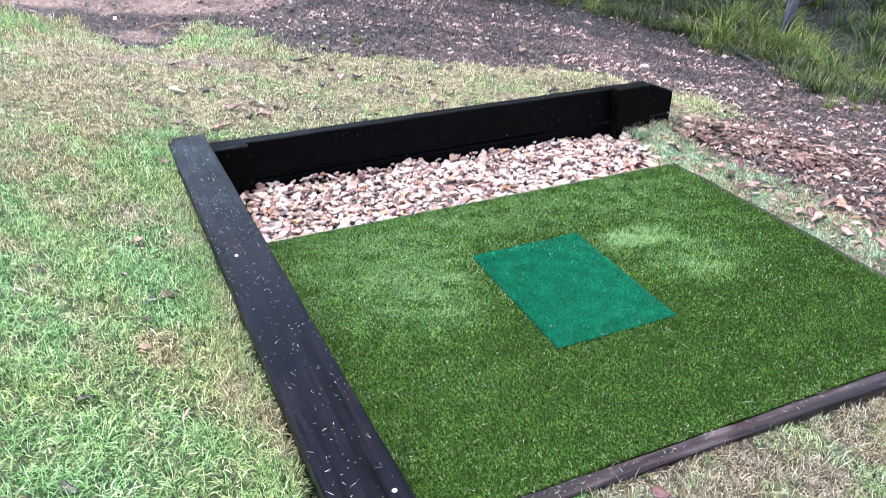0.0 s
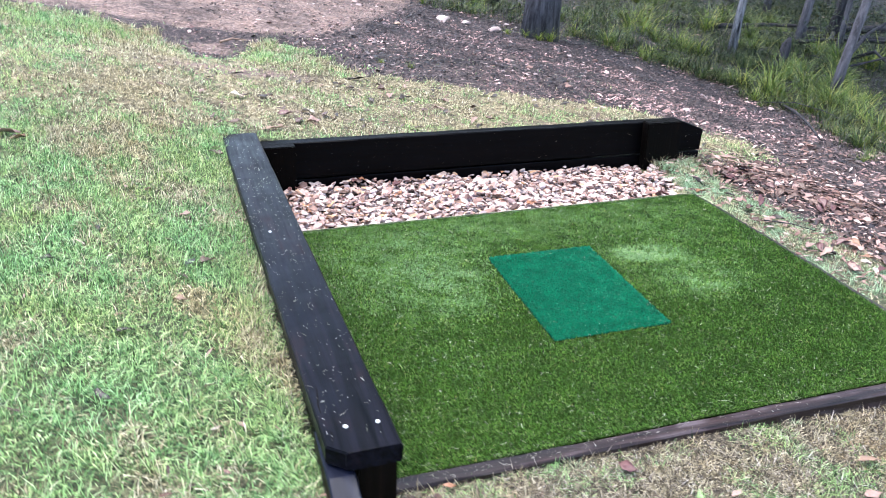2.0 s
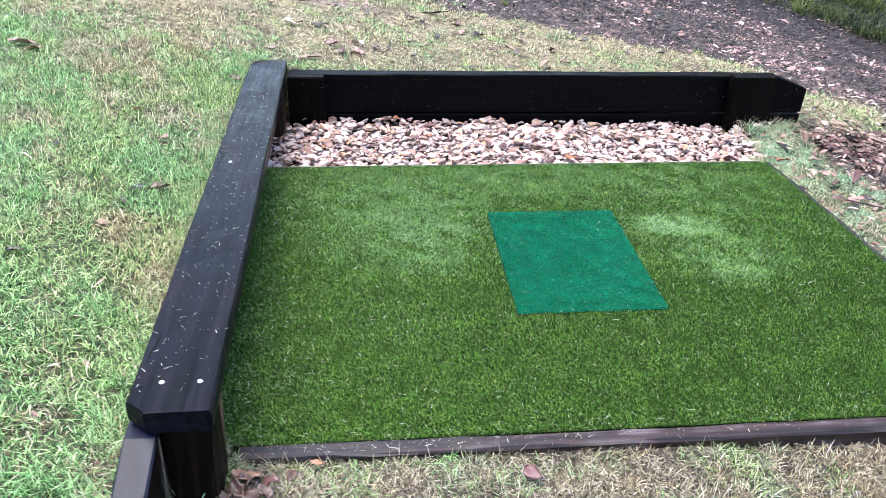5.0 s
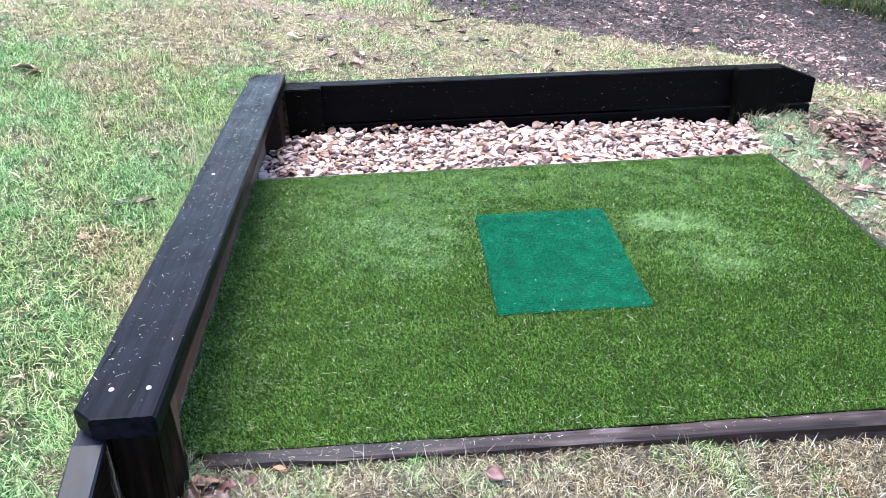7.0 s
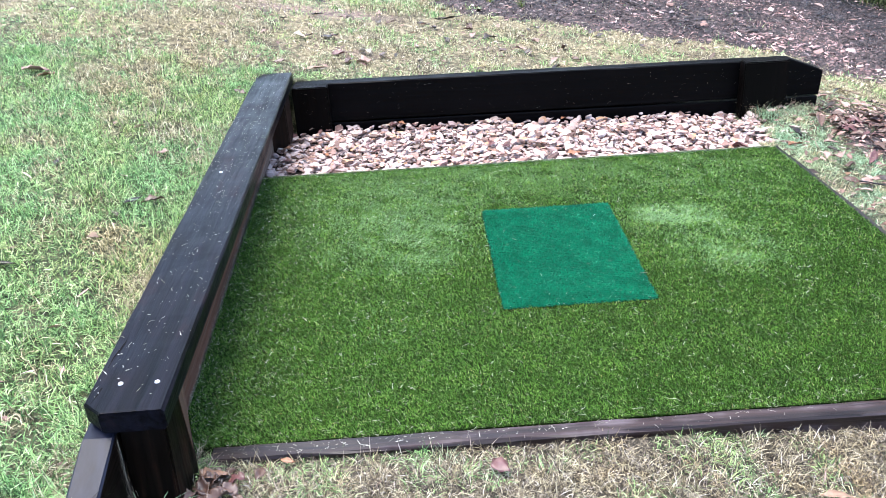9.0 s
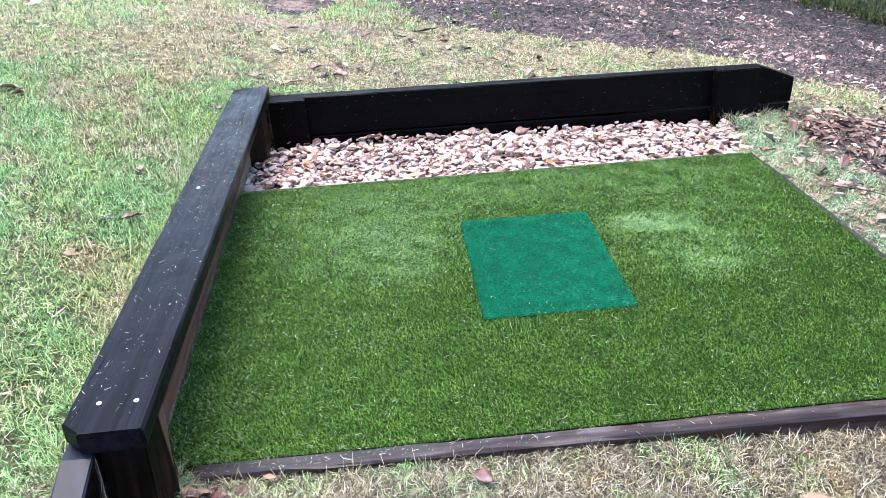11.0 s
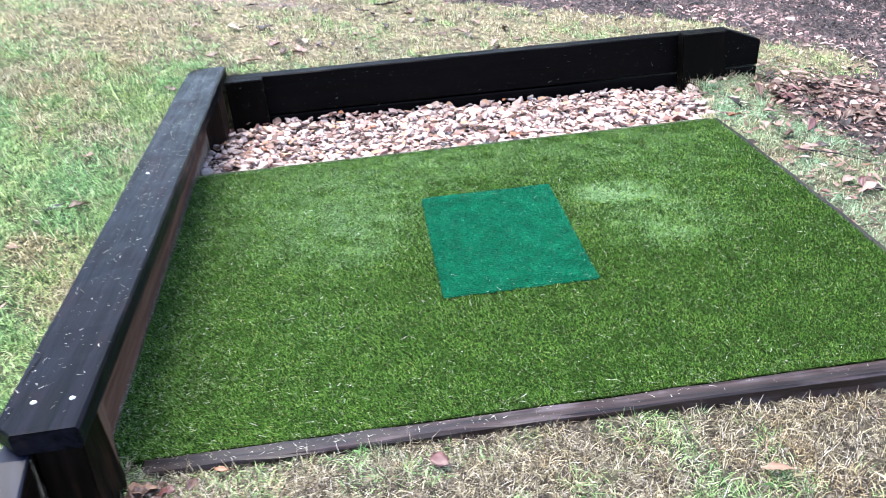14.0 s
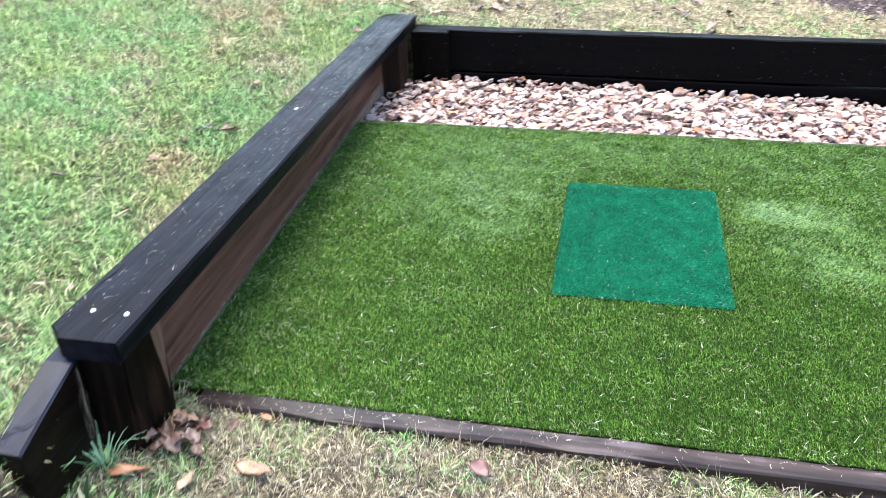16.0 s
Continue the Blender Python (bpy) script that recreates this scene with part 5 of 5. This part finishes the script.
FRONT = [Vector(p) for p in ((2.4, 10.6), (4.2, 9.2), (5.5, 8.2), (6.2, 7.1), (6.15, 6.1), (6.5, 5.2), (5.4, 3.9), (6.6, 2.6))]


def bush_edge(t):
    """The front of the undergrowth, from the far left (0) to the near right (1)."""
    u = min(max(t, 0.0), 0.999) * 7
    p = FRONT[int(u)].lerp(FRONT[int(u) + 1], u - int(u))
    return p + (Vector((0.65, -0.76)) * 6 * (t - 1) if t > 1 else Vector((-0.65, 0.76)) * -6 * t if t < 0 else Vector((0, 0)))


placed = 0
while placed < 340:
    t = dice.uniform(-0.25, 1.25)
    back = dice.uniform(0, 2.4) if placed % 2 else dice.uniform(1.5, 7.0)
    p = bush_edge(t) + Vector((0.66, 0.75)) * (back + dice.uniform(-0.25, 0.1))
    if dice.random() > 0.08 + 2.2 * (float(soft_noise(np.array(p.x), np.array(p.y), 0.45, 72)) - 0.36):
        continue
    ob = put("grass_tussock", TUSSOCKS[dice.randrange(4)], None, label="arching green grass tussock in the undergrowth", category="grass tussock", group="undergrowth tussocks")
    sc = dice.choice((0.35, 0.5, 0.6, 0.75, 0.9, 1.15)) * (0.65 if back < 0.8 or p.y < 4.6 else 1)
    ob.matrix_world = pose(p.x, p.y, float(terrain(p.x, p.y)), 0, 0, dice.uniform(0, 360)) @ Matrix.Diagonal((sc, sc, sc, 1))
    placed += 1
for x_, y_, sc in ((5.05, 3.55, 0.30), (5.20, 3.62, 0.36), (5.33, 3.50, 0.30), (5.6, 3.75, 0.42), (6.24, 3.76, 0.5), (6.0, 3.95, 0.45), (6.95, 4.6, 0.7), (6.61, 5.16, 0.95), (6.8, 5.3, 0.8), (6.5, 5.45, 0.6), (6.49, 5.73, 0.8), (6.37, 5.90, 0.75), (6.15, 6.05, 0.5), (5.95, 5.95, 0.3), (6.08, 6.2, 0.5),
                   (6.37, 7.04, 0.6), (6.13, 7.33, 0.65), (6.04, 7.24, 0.4), (5.56, 7.82, 0.5), (5.34, 8.5, 0.8), (5.9, 7.75, 0.7), (6.7, 8.8, 0.9), (3.75, 8.35, 0.30), (1.6, 5.5, 0.20), (1.35, 5.6, 0.18), (5.7, 4.5, 0.3), (4.15, 8.22, 0.42), (4.30, 8.20, 0.5), (4.02, 8.35, 0.35), (7.25, 6.20, 0.9), (7.45, 6.05, 1.1), (7.7, 6.1, 1.0), (7.0, 6.1, 0.8)):
    ob = put("grass_tussock", TUSSOCKS[dice.randrange(4)], None, label="green grass tussock at the edge of the mulch", category="grass tussock", group="edge tussocks")
    ob.matrix_world = pose(x_, y_, float(terrain(x_, y_)), 0, 0, dice.uniform(0, 360)) @ Matrix.Diagonal((sc, sc, sc, 1))

# low wild grass that fills the ground between the tussocks
r = np.random.default_rng(73)
n = 190000
tt, back = r.uniform(0.0, 1.15, n), r.uniform(0, 1, n) ** 1.25 * 15
edge = np.array([tuple(bush_edge(k / 200 * 1.15)) for k in range(201)])
at = edge[np.minimum((tt / 1.15 * 200).astype(int), 200)]
gx_, gy_ = at[:, 0] + 0.66 * back + r.normal(0, 0.15, n), at[:, 1] + 0.75 * back + r.normal(0, 0.15, n)
grown = 2.4 * (0.5 * soft_noise(gx_, gy_, 0.5, 74) + 0.5 * soft_noise(gx_, gy_, 1.7, 75) - 0.36)
ok = r.uniform(0, 1, n) < np.clip(grown, 0, 1)
gx_, gy_ = gx_[ok], gy_[ok]
n = len(gx_)
put("wild_grass", kite_mesh("wild_grass", np.stack([gx_, gy_, terrain(gx_, gy_) - 0.01], 1), r.uniform(0, 6.283, n), r.uniform(0.06, 0.28, n), r.uniform(0.005, 0.013, n), np.clip(r.normal(0.3, 0.22, n), 0, 1), r.uniform(0.2, 1.4, n)), M_WILD, label="patchy wild grass under the gum trees", category="grass", kind="stuff")

WEED = tussock_mesh(90, 64, 0.085, 0.085, 0.0021, 1.4)
WEED.materials.clear()
WEED.materials.append(M_WEED)
for x_, y_, sc, lab in ((0.64, 0.315, 0.8, "small green weed before the edging"), (0.04, 0.31, 0.8, "small green weed by the post"), (1.52, 0.345, 0.5, "small green weed before the edging"),
                        (2.76, 2.05, 1.1, "pale green weed clump beside the turf"), (2.70, 2.15, 1.0, "pale green weed clump beside the turf"), (2.62, 1.85, 0.9, "pale green weed clump beside the turf"), (2.85, 1.7, 1.0, "pale green weed clump beside the turf"),
                        (2.60, 1.35, 1.0, "pale green weed clump beside the turf"), (2.75, 1.15, 1.1, "pale green weed clump beside the turf"), (2.58, 2.85, 1.2, "dry green tuft at the wall post"), (2.70, 2.90, 1.1, "dry green tuft at the wall post"), (2.80, 2.93, 1.1, "dry green tuft at the wall end"), (2.95, 2.98, 1.1, "dry green tuft at the wall end"), (3.05, 2.9, 1.0, "dry green tuft at the wall end"), (2.9, 3.9, 1.0, "pale green weed clump behind the wall"), (3.3, 3.0, 1.0, "pale green weed clump beside the litter"), (3.15, 2.75, 0.9, "pale green weed clump beside the litter")):
    ob = put("weed", WEED, None, label=lab, category="weed", group="weeds")
    ob.matrix_world = pose(x_, y_, float(terrain(x_, y_)), 0, 0, dice.uniform(0, 360)) @ Matrix.Diagonal((sc, sc, sc, 1))


dice = random.Random(77)
for k in range(84):
    y_ = dice.uniform(0.5, 2.9) if k < 40 else dice.uniform(0.5, 2.25)
    x_ = dice.uniform(2.47, 2.62 + 0.5 * dice.random()) if k < 40 else float(turf_right(y_)) + dice.uniform(0.035, 0.10)
    sc = dice.uniform(0.45, 1.0) if k < 40 else dice.uniform(0.35, 0.8)
    ob = put("weed", WEED, None, label="pale green weed clump beside the turf", category="weed", group="weeds")
    ob.matrix_world = pose(x_, y_, float(terrain(x_, y_)), 0, 0, dice.uniform(0, 360)) @ Matrix.Diagonal((sc, sc, sc * 0.8, 1))


TUFT = tussock_mesh(93, 16, 0.25, 0.045, 0.0045, 1.3)
TUFT.materials.clear()
TUFT.materials.append(M_MINT)
for x_, y_, sc in ((-0.095, 0.095, 1.0), (-0.080, 0.075, 0.8)):
    ob = put("grass_tuft", TUFT, None, label="bright green long-bladed tuft by the post", category="grass tuft", group="tufts by the post")
    ob.matrix_world = pose(x_, y_, float(terrain(x_, y_)), 0, 0, 40 + 150 * sc) @ Matrix.Diagonal((sc, sc, sc, 1))
STEMS = tussock_mesh(92, 26, 0.12, 0.09, 0.0018, 0.9)
STEMS.materials.clear()
STEMS.materials.append(M_STRAW)
for x_, y_, sc, lab in ((-0.105, 0.095, 0.9, "dead grey stems caught between board and post"), (2.56, 2.90, 1.5, "pale dry wisps at the wall post"), (2.66, 2.91, 1.2, "pale dry wisps at the wall post"), (2.78, 2.97, 1.1, "pale dry wisps at the wall end"), (2.93, 2.99, 1.2, "pale dry wisps at the wall end"), (2.50, 2.84, 0.8, "pale dry wisps at the wall post")):
    ob = put("dry_tuft", STEMS, None, label=lab, category="dry grass", group="dry tufts")
    ob.matrix_world = pose(x_, y_, float(terrain(x_, y_)) - 0.01, 0, 0, dice.uniform(0, 360)) @ Matrix.Diagonal((sc, sc, sc, 1))

# an old cobweb hung with dust between the board and the post
bm = bmesh.new()
for k in range(34):
    a = Vector((-0.124 + dice.uniform(-0.003, 0.004), 0.138 + dice.uniform(-0.006, 0.004), 0.29 - 0.16 * dice.random() ** 1.5))
    e = Vector((-0.112 + dice.gauss(0, 0.010), 0.112 + dice.uniform(-0.02, 0.015), 0.045 + 0.10 * dice.random() ** 2))
    q = []
    for u in (0, 0.25, 0.5, 0.75, 1):
        p = a.lerp(e, u) + Vector((dice.uniform(-0.005, 0.005), -0.010 * math.sin(3.14 * u), dice.uniform(-0.004, 0.004)))
        side = Vector((1, 0.5, 0)) * dice.uniform(0.00005, 0.00016)
        q += [bm.verts.new(p - side), bm.verts.new(p + side)]
    for j in range(4):
        bm.faces.new((q[2 * j], q[2 * j + 1], q[2 * j + 3], q[2 * j + 2]))
tagged(part("cobweb", bm, M_DEAD, None), "dusty grey cobweb hanging between board and post", "cobweb")


# ---- trees ----
def limb(path, radii, sides=10, rough=0.06, seed=1):
    """A tapered, slightly knobbly limb along a path."""
    d = random.Random(seed)
    bm, rings = bmesh.new(), []
    for k, (p, rad) in enumerate(zip(path, radii)):
        p = Vector(p)
        ahead = (Vector(path[min(k + 1, len(path) - 1)]) - Vector(path[max(k - 1, 0)])).normalized()
        u = ahead.cross(Vector((0.3, 0.9, 0.1))).normalized()
        v = ahead.cross(u)
        rings.append([bm.verts.new(p + (u * math.cos(a) + v * math.sin(a)) * rad * (1 + d.uniform(-rough, rough))) for a in (6.2832 * j / sides for j in range(sides))])
    for a, b in zip(rings, rings[1:]):
        for k in range(sides):
            bm.faces.new((a[k], a[(k + 1) % sides], b[(k + 1) % sides], b[k]))
    bm.faces.new(rings[0])
    bm.faces.new(rings[-1])
    for f in bm.faces:
        f.smooth = True
    return bm


def crown_mesh(name, centres, spread, n, size, seed):
    """Hanging leaves in loose clumps round the given centres."""
    r = np.random.default_rng(seed)
    c = np.array(centres)[r.integers(0, len(centres), n)] + r.normal(0, spread, (n, 3)) * np.array([1, 1, 0.6])
    h, ln = r.uniform(0, 6.283, n), r.uniform(*size, n)
    a = np.stack([np.cos(h) * 0.5, np.sin(h) * 0.5, -r.uniform(0.3, 1.0, n)], 1) * (ln / 2)[:, None]
    s = np.stack([-np.sin(h), np.cos(h), r.normal(0, 0.3, n)], 1) * (ln * 0.16)[:, None]
    co = np.stack([c - a, c + s, c + a, c - s], 1).reshape(-1, 3)
    return mesh_from(name, co, np.full(n, 4), np.arange(4 * n))


def gum_tree(x, y, radius, height, lean, material, label, seed, leaves=1500):
    z = float(terrain(x, y))
    t = thing("gum_tree", label, "tree", "gum trees", at=(x, y, z))
    d = random.Random(seed)
    n = 12
    path, radii = [], []
    for k in range(n):
        u = k / (n - 1)
        path.append((lean[0] * u * height + d.uniform(-0.03, 0.03) * min(1, k), lean[1] * u * height + d.uniform(-0.03, 0.03) * min(1, k), u * height - 0.1))
        radii.append(radius * (1.25 if k == 0 else 1.0) * (1 - 0.6 * u))
    part("trunk", limb(path, radii, 12, 0.07, seed), material, t)
    tops = []
    for k in range(4):
        at = Vector(path[n - 5 + k])
        ang = d.uniform(0, 6.283)
        reach = height * d.uniform(0.14, 0.24)
        mids = [at + Vector((math.cos(ang) * reach * u, math.sin(ang) * reach * u, reach * 0.9 * u)) for u in (0, 0.35, 0.7, 1)]
        part("limb", limb(mids, [radius * q for q in (0.38, 0.28, 0.18, 0.08)], 7, 0.06, seed + k), material, t)
        tops += [tuple(mids[2]), tuple(mids[3])]
    tops.append(path[-1])
    # unseen above the view; leaves oversized so the crown shades the bush floor
    me = crown_mesh("crown", tops, height * 0.085, leaves, (0.16, 0.42), seed)
    put("crown", me, M_GUM, t, "unseen crown of drooping grey-green leaves, enlarged to shade the bush")
    return t


gum_tree(4.27, 8.50, 0.22, 9.0, (0.02, 0.0), M_BARK_SCORCHED, "thick charred gum tree at the edge of the mulch", 1)
gum_tree(7.42, 6.42, 0.062, 7.0, (0.12, 0.0), M_BARK_GREY, "leaning grey gum sapling among tussocks", 2)
gum_tree(7.60, 8.7, 0.062, 7.0, (0.02, 0.0), M_BARK_MOTTLED, "slender black and white mottled gum sapling in the undergrowth", 3)
gum_tree(4.65, 11.2, 0.11, 8.0, (0.0, 0.0), M_BARK_DARK, "dark gum tree behind the mulch", 4)
gum_tree(9.6, 9.6, 0.08, 7.0, (0.10, 0.02), M_BARK_GREY, "slender leaning gum in the undergrowth", 5)
gum_tree(10.6, 10.0, 0.09, 7.5, (0.16, 0.0), M_BARK_DARK, "dark leaning gum in the undergrowth", 6)
dice = random.Random(81)
count = 0
while count < 34:
    p = bush_edge(dice.uniform(-0.6, 1.5)) + Vector((0.66, 0.75)) * dice.uniform(6.0, 22)
    gum_tree(p.x, p.y, dice.uniform(0.035, 0.085), dice.uniform(6, 11), (dice.uniform(-0.06, 0.1), dice.uniform(-0.05, 0.05)), dice.choice((M_BARK_GREY, M_BARK_GREY, M_BARK_DARK)), "slender gum tree further back in the bush", 100 + count, 1100)
    count += 1

# stump, fallen branches and sticks
stump = put("burnt_stump", bpy.data.meshes.new("burnt_stump"), M_BARK_DARK, label="small burnt stump among the tussocks", category="stump")
bm = limb([(0, 0, -0.1), (0.02, 0, 0.12), (0.06, 0.01, 0.30), (0.10, 0.01, 0.42)], [0.10, 0.085, 0.07, 0.02], 9, 0.15, 9)
bm.to_mesh(stump.data)
bm.free()
stump.location = (8.0, 8.1, float(terrain(8.0, 8.1)))


def stick(name, pts, rad, material, label, lift=0.02):
    me = bpy.data.meshes.new(name)
    n = len(pts)
    bm = limb([(px, py, float(terrain(px, py)) + pz + lift) for px, py, pz in pts], [rad * (1 - 0.6 * k / (n - 1)) for k in range(n)], 8, 0.1, n)
    bm.to_mesh(me)
    bm.free()
    return put(name, me, material, label=label, category="branch", group="fallen branches")


stick("fallen_branch", [(6.31, 6.03, 0.02), (6.05, 5.5, 0.04), (5.6, 4.8, 0.03), (5.21, 4.22, 0.0)], 0.020, M_BARK_DARK, "thin dark fallen branch across the mulch")
stick("fallen_branch", [(8.3, 7.1, 0.25), (8.8, 6.95, 0.42), (9.1, 6.75, 0.35), (9.3, 6.4, 0.0)], 0.016, M_BARK_DARK, "dark arching fallen branch")
stick("fallen_branch", [(8.6, 7.6, 0.1), (9.6, 8.2, 0.5), (10.8, 8.6, 0.9)], 0.035, M_BARK_DARK, "dark fallen branch in the bush")
stick("fallen_branch", [(9.5, 8.3, 0.1), (9.2, 7.6, 0.35), (8.9, 6.9, 0.25), (8.75, 6.5, 0.0)], 0.03, M_BARK_DARK, "dark arching fallen branch")
for px, py, qx, qy, rise, rad in ((9.6, 10.6, 13.2, 8.6, 0.35, 0.09), (10.4, 9.2, 13.6, 8.0, 0.2, 0.07), (9.8, 9.4, 11.8, 10.4, 0.6, 0.05), (11.0, 7.4, 13.5, 7.0, 0.3, 0.06), (10.8, 11.2, 14.8, 9.6, 0.5, 0.10), (9.2, 9.9, 10.9, 8.1, 0.5, 0.04), (8.2, 11.0, 11.0, 10.6, 0.25, 0.06)):
    pts = [(px + (qx - px) * u, py + (qy - py) * u + 0.12 * math.sin(9 * u + px), rise * u * (1.3 - 0.5 * u)) for u in (0, 0.2, 0.4, 0.6, 0.8, 1)]
    stick("fallen_log", pts, rad, M_BARK_DARK, "dark fallen gum log lying in the bush")
stick("twig", [(2.62, 1.90, 0.02), (2.75, 1.82, 0.035), (2.90, 1.78, 0.02)], 0.0035, M_BARK_DARK, "thin dark twig among the weeds")
stick("twig", [(-0.02, 6.05, 0.02), (0.10, 6.12, 0.04), (0.22, 6.10, 0.03)], 0.012, LEAF_MATS["tan"], "pale broken piece of branch on the dirt")

dice = random.Random(88)
for k in range(34):
    p = bush_edge(dice.uniform(0.05, 1.05)) + Vector((0.66, 0.75)) * dice.uniform(0.1, 5.0)
    ang, reach, rise = dice.uniform(0, 6.283), dice.uniform(0.4, 1.3), dice.uniform(0.0, 0.12)
    pts = [(p.x + math.cos(ang + 0.4 * u) * reach * u, p.y + math.sin(ang + 0.4 * u) * reach * u, rise * math.sin(3.0 * u) + dice.uniform(0, 0.03)) for u in (0, 0.3, 0.6, 0.85, 1)]
    stick("twig", pts, dice.uniform(0.004, 0.010), dice.choice((M_BARK_DARK, M_BARK_DARK, M_BARK_GREY)), "dead twig lying in the undergrowth")

# pale stones on the mulch
ROCK = pebble_shape(13)
ROCK.materials.append(M_STONE_OBJ)
for px, py, sc in ((3.0, 8.72, 0.17), (3.3, 8.74, 0.11), (3.58, 8.39, 0.15)):
    ob = put("rock", ROCK, None, label="pale stone lying by the thick tree", category="rock", group="stones by the tree")
    ob.matrix_world = pose(px, py, float(terrain(px, py)) + sc * 0.2, 0, 0, 90 * sc * 30) @ Matrix.Diagonal((sc * 1.4, sc, sc * 0.6, 1))
dice = random.Random(91)
for k in range(46):
    px, py = dice.uniform(1.0, 7.0), dice.uniform(4.6, 9.5)
    if float(mulch_at(np.array(px), np.array(py))) < 0.6:
        continue
    sc = dice.choice((0.025, 0.03, 0.035, 0.045, 0.07))
    ob = put("rock", ROCK, None, label="small pale stone lying on the mulch", category="rock", group="stones on the mulch")
    ob.matrix_world = pose(px, py, float(terrain(px, py)) + sc * 0.2, 0, 0, dice.uniform(0, 360)) @ Matrix.Diagonal((sc * 1.3, sc, sc * 0.7, 1))

# low shrubs that close the bush behind
r = np.random.default_rng(95)
n = 150000
t, back = r.uniform(-0.9, 1.8, n), 0.6 + r.uniform(0, 1, n) ** 0.8 * 24
bx = 3.3 + t * 3.9 + 0.66 * back
by = 9.6 - t * 4.6 + 0.75 * back
dens = soft_noise(bx, by, 0.35, 96)
okb = r.uniform(0, 1, n) < np.clip((dens - 0.30) * 3 * np.clip(back / 4, 0.15, 1), 0, 1)
bx, by, back, dens = bx[okb], by[okb], back[okb], dens[okb]
n = len(bx)
c = np.stack([bx, by, terrain(bx, by) + r.uniform(0, 1, n) ** 1.3 * (0.25 + 0.10 * back) * (0.4 + dens)], 1)
h, ln = r.uniform(0, 6.283, n), r.uniform(0.02, 0.085, n) * (1 + back * 0.04)
a = np.stack([np.cos(h), np.sin(h), r.normal(0, 0.6, n)], 1) * (ln / 2)[:, None]
s = np.stack([-np.sin(h), np.cos(h), r.normal(0, 0.5, n)], 1) * (ln * r.uniform(0.05, 0.18, n))[:, None]
put("undergrowth", mesh_from("undergrowth", np.stack([c - a, c + s, c + a, c - s], 1).reshape(-1, 3), np.full(n, 4), np.arange(4 * n)), M_SHRUB, label="loose olive-green undergrowth between the gums", category="undergrowth", kind="stuff")

# the pebbles nearest the turf, one by one
for me in shapes:
    me.materials.append(M_STONE_OBJ)
dice = random.Random(32)
for s in single:
    ob = new("stone", shapes[dice.randrange(7)])
    ob.parent = bed
    ob.matrix_basis = pebble_pose(s)
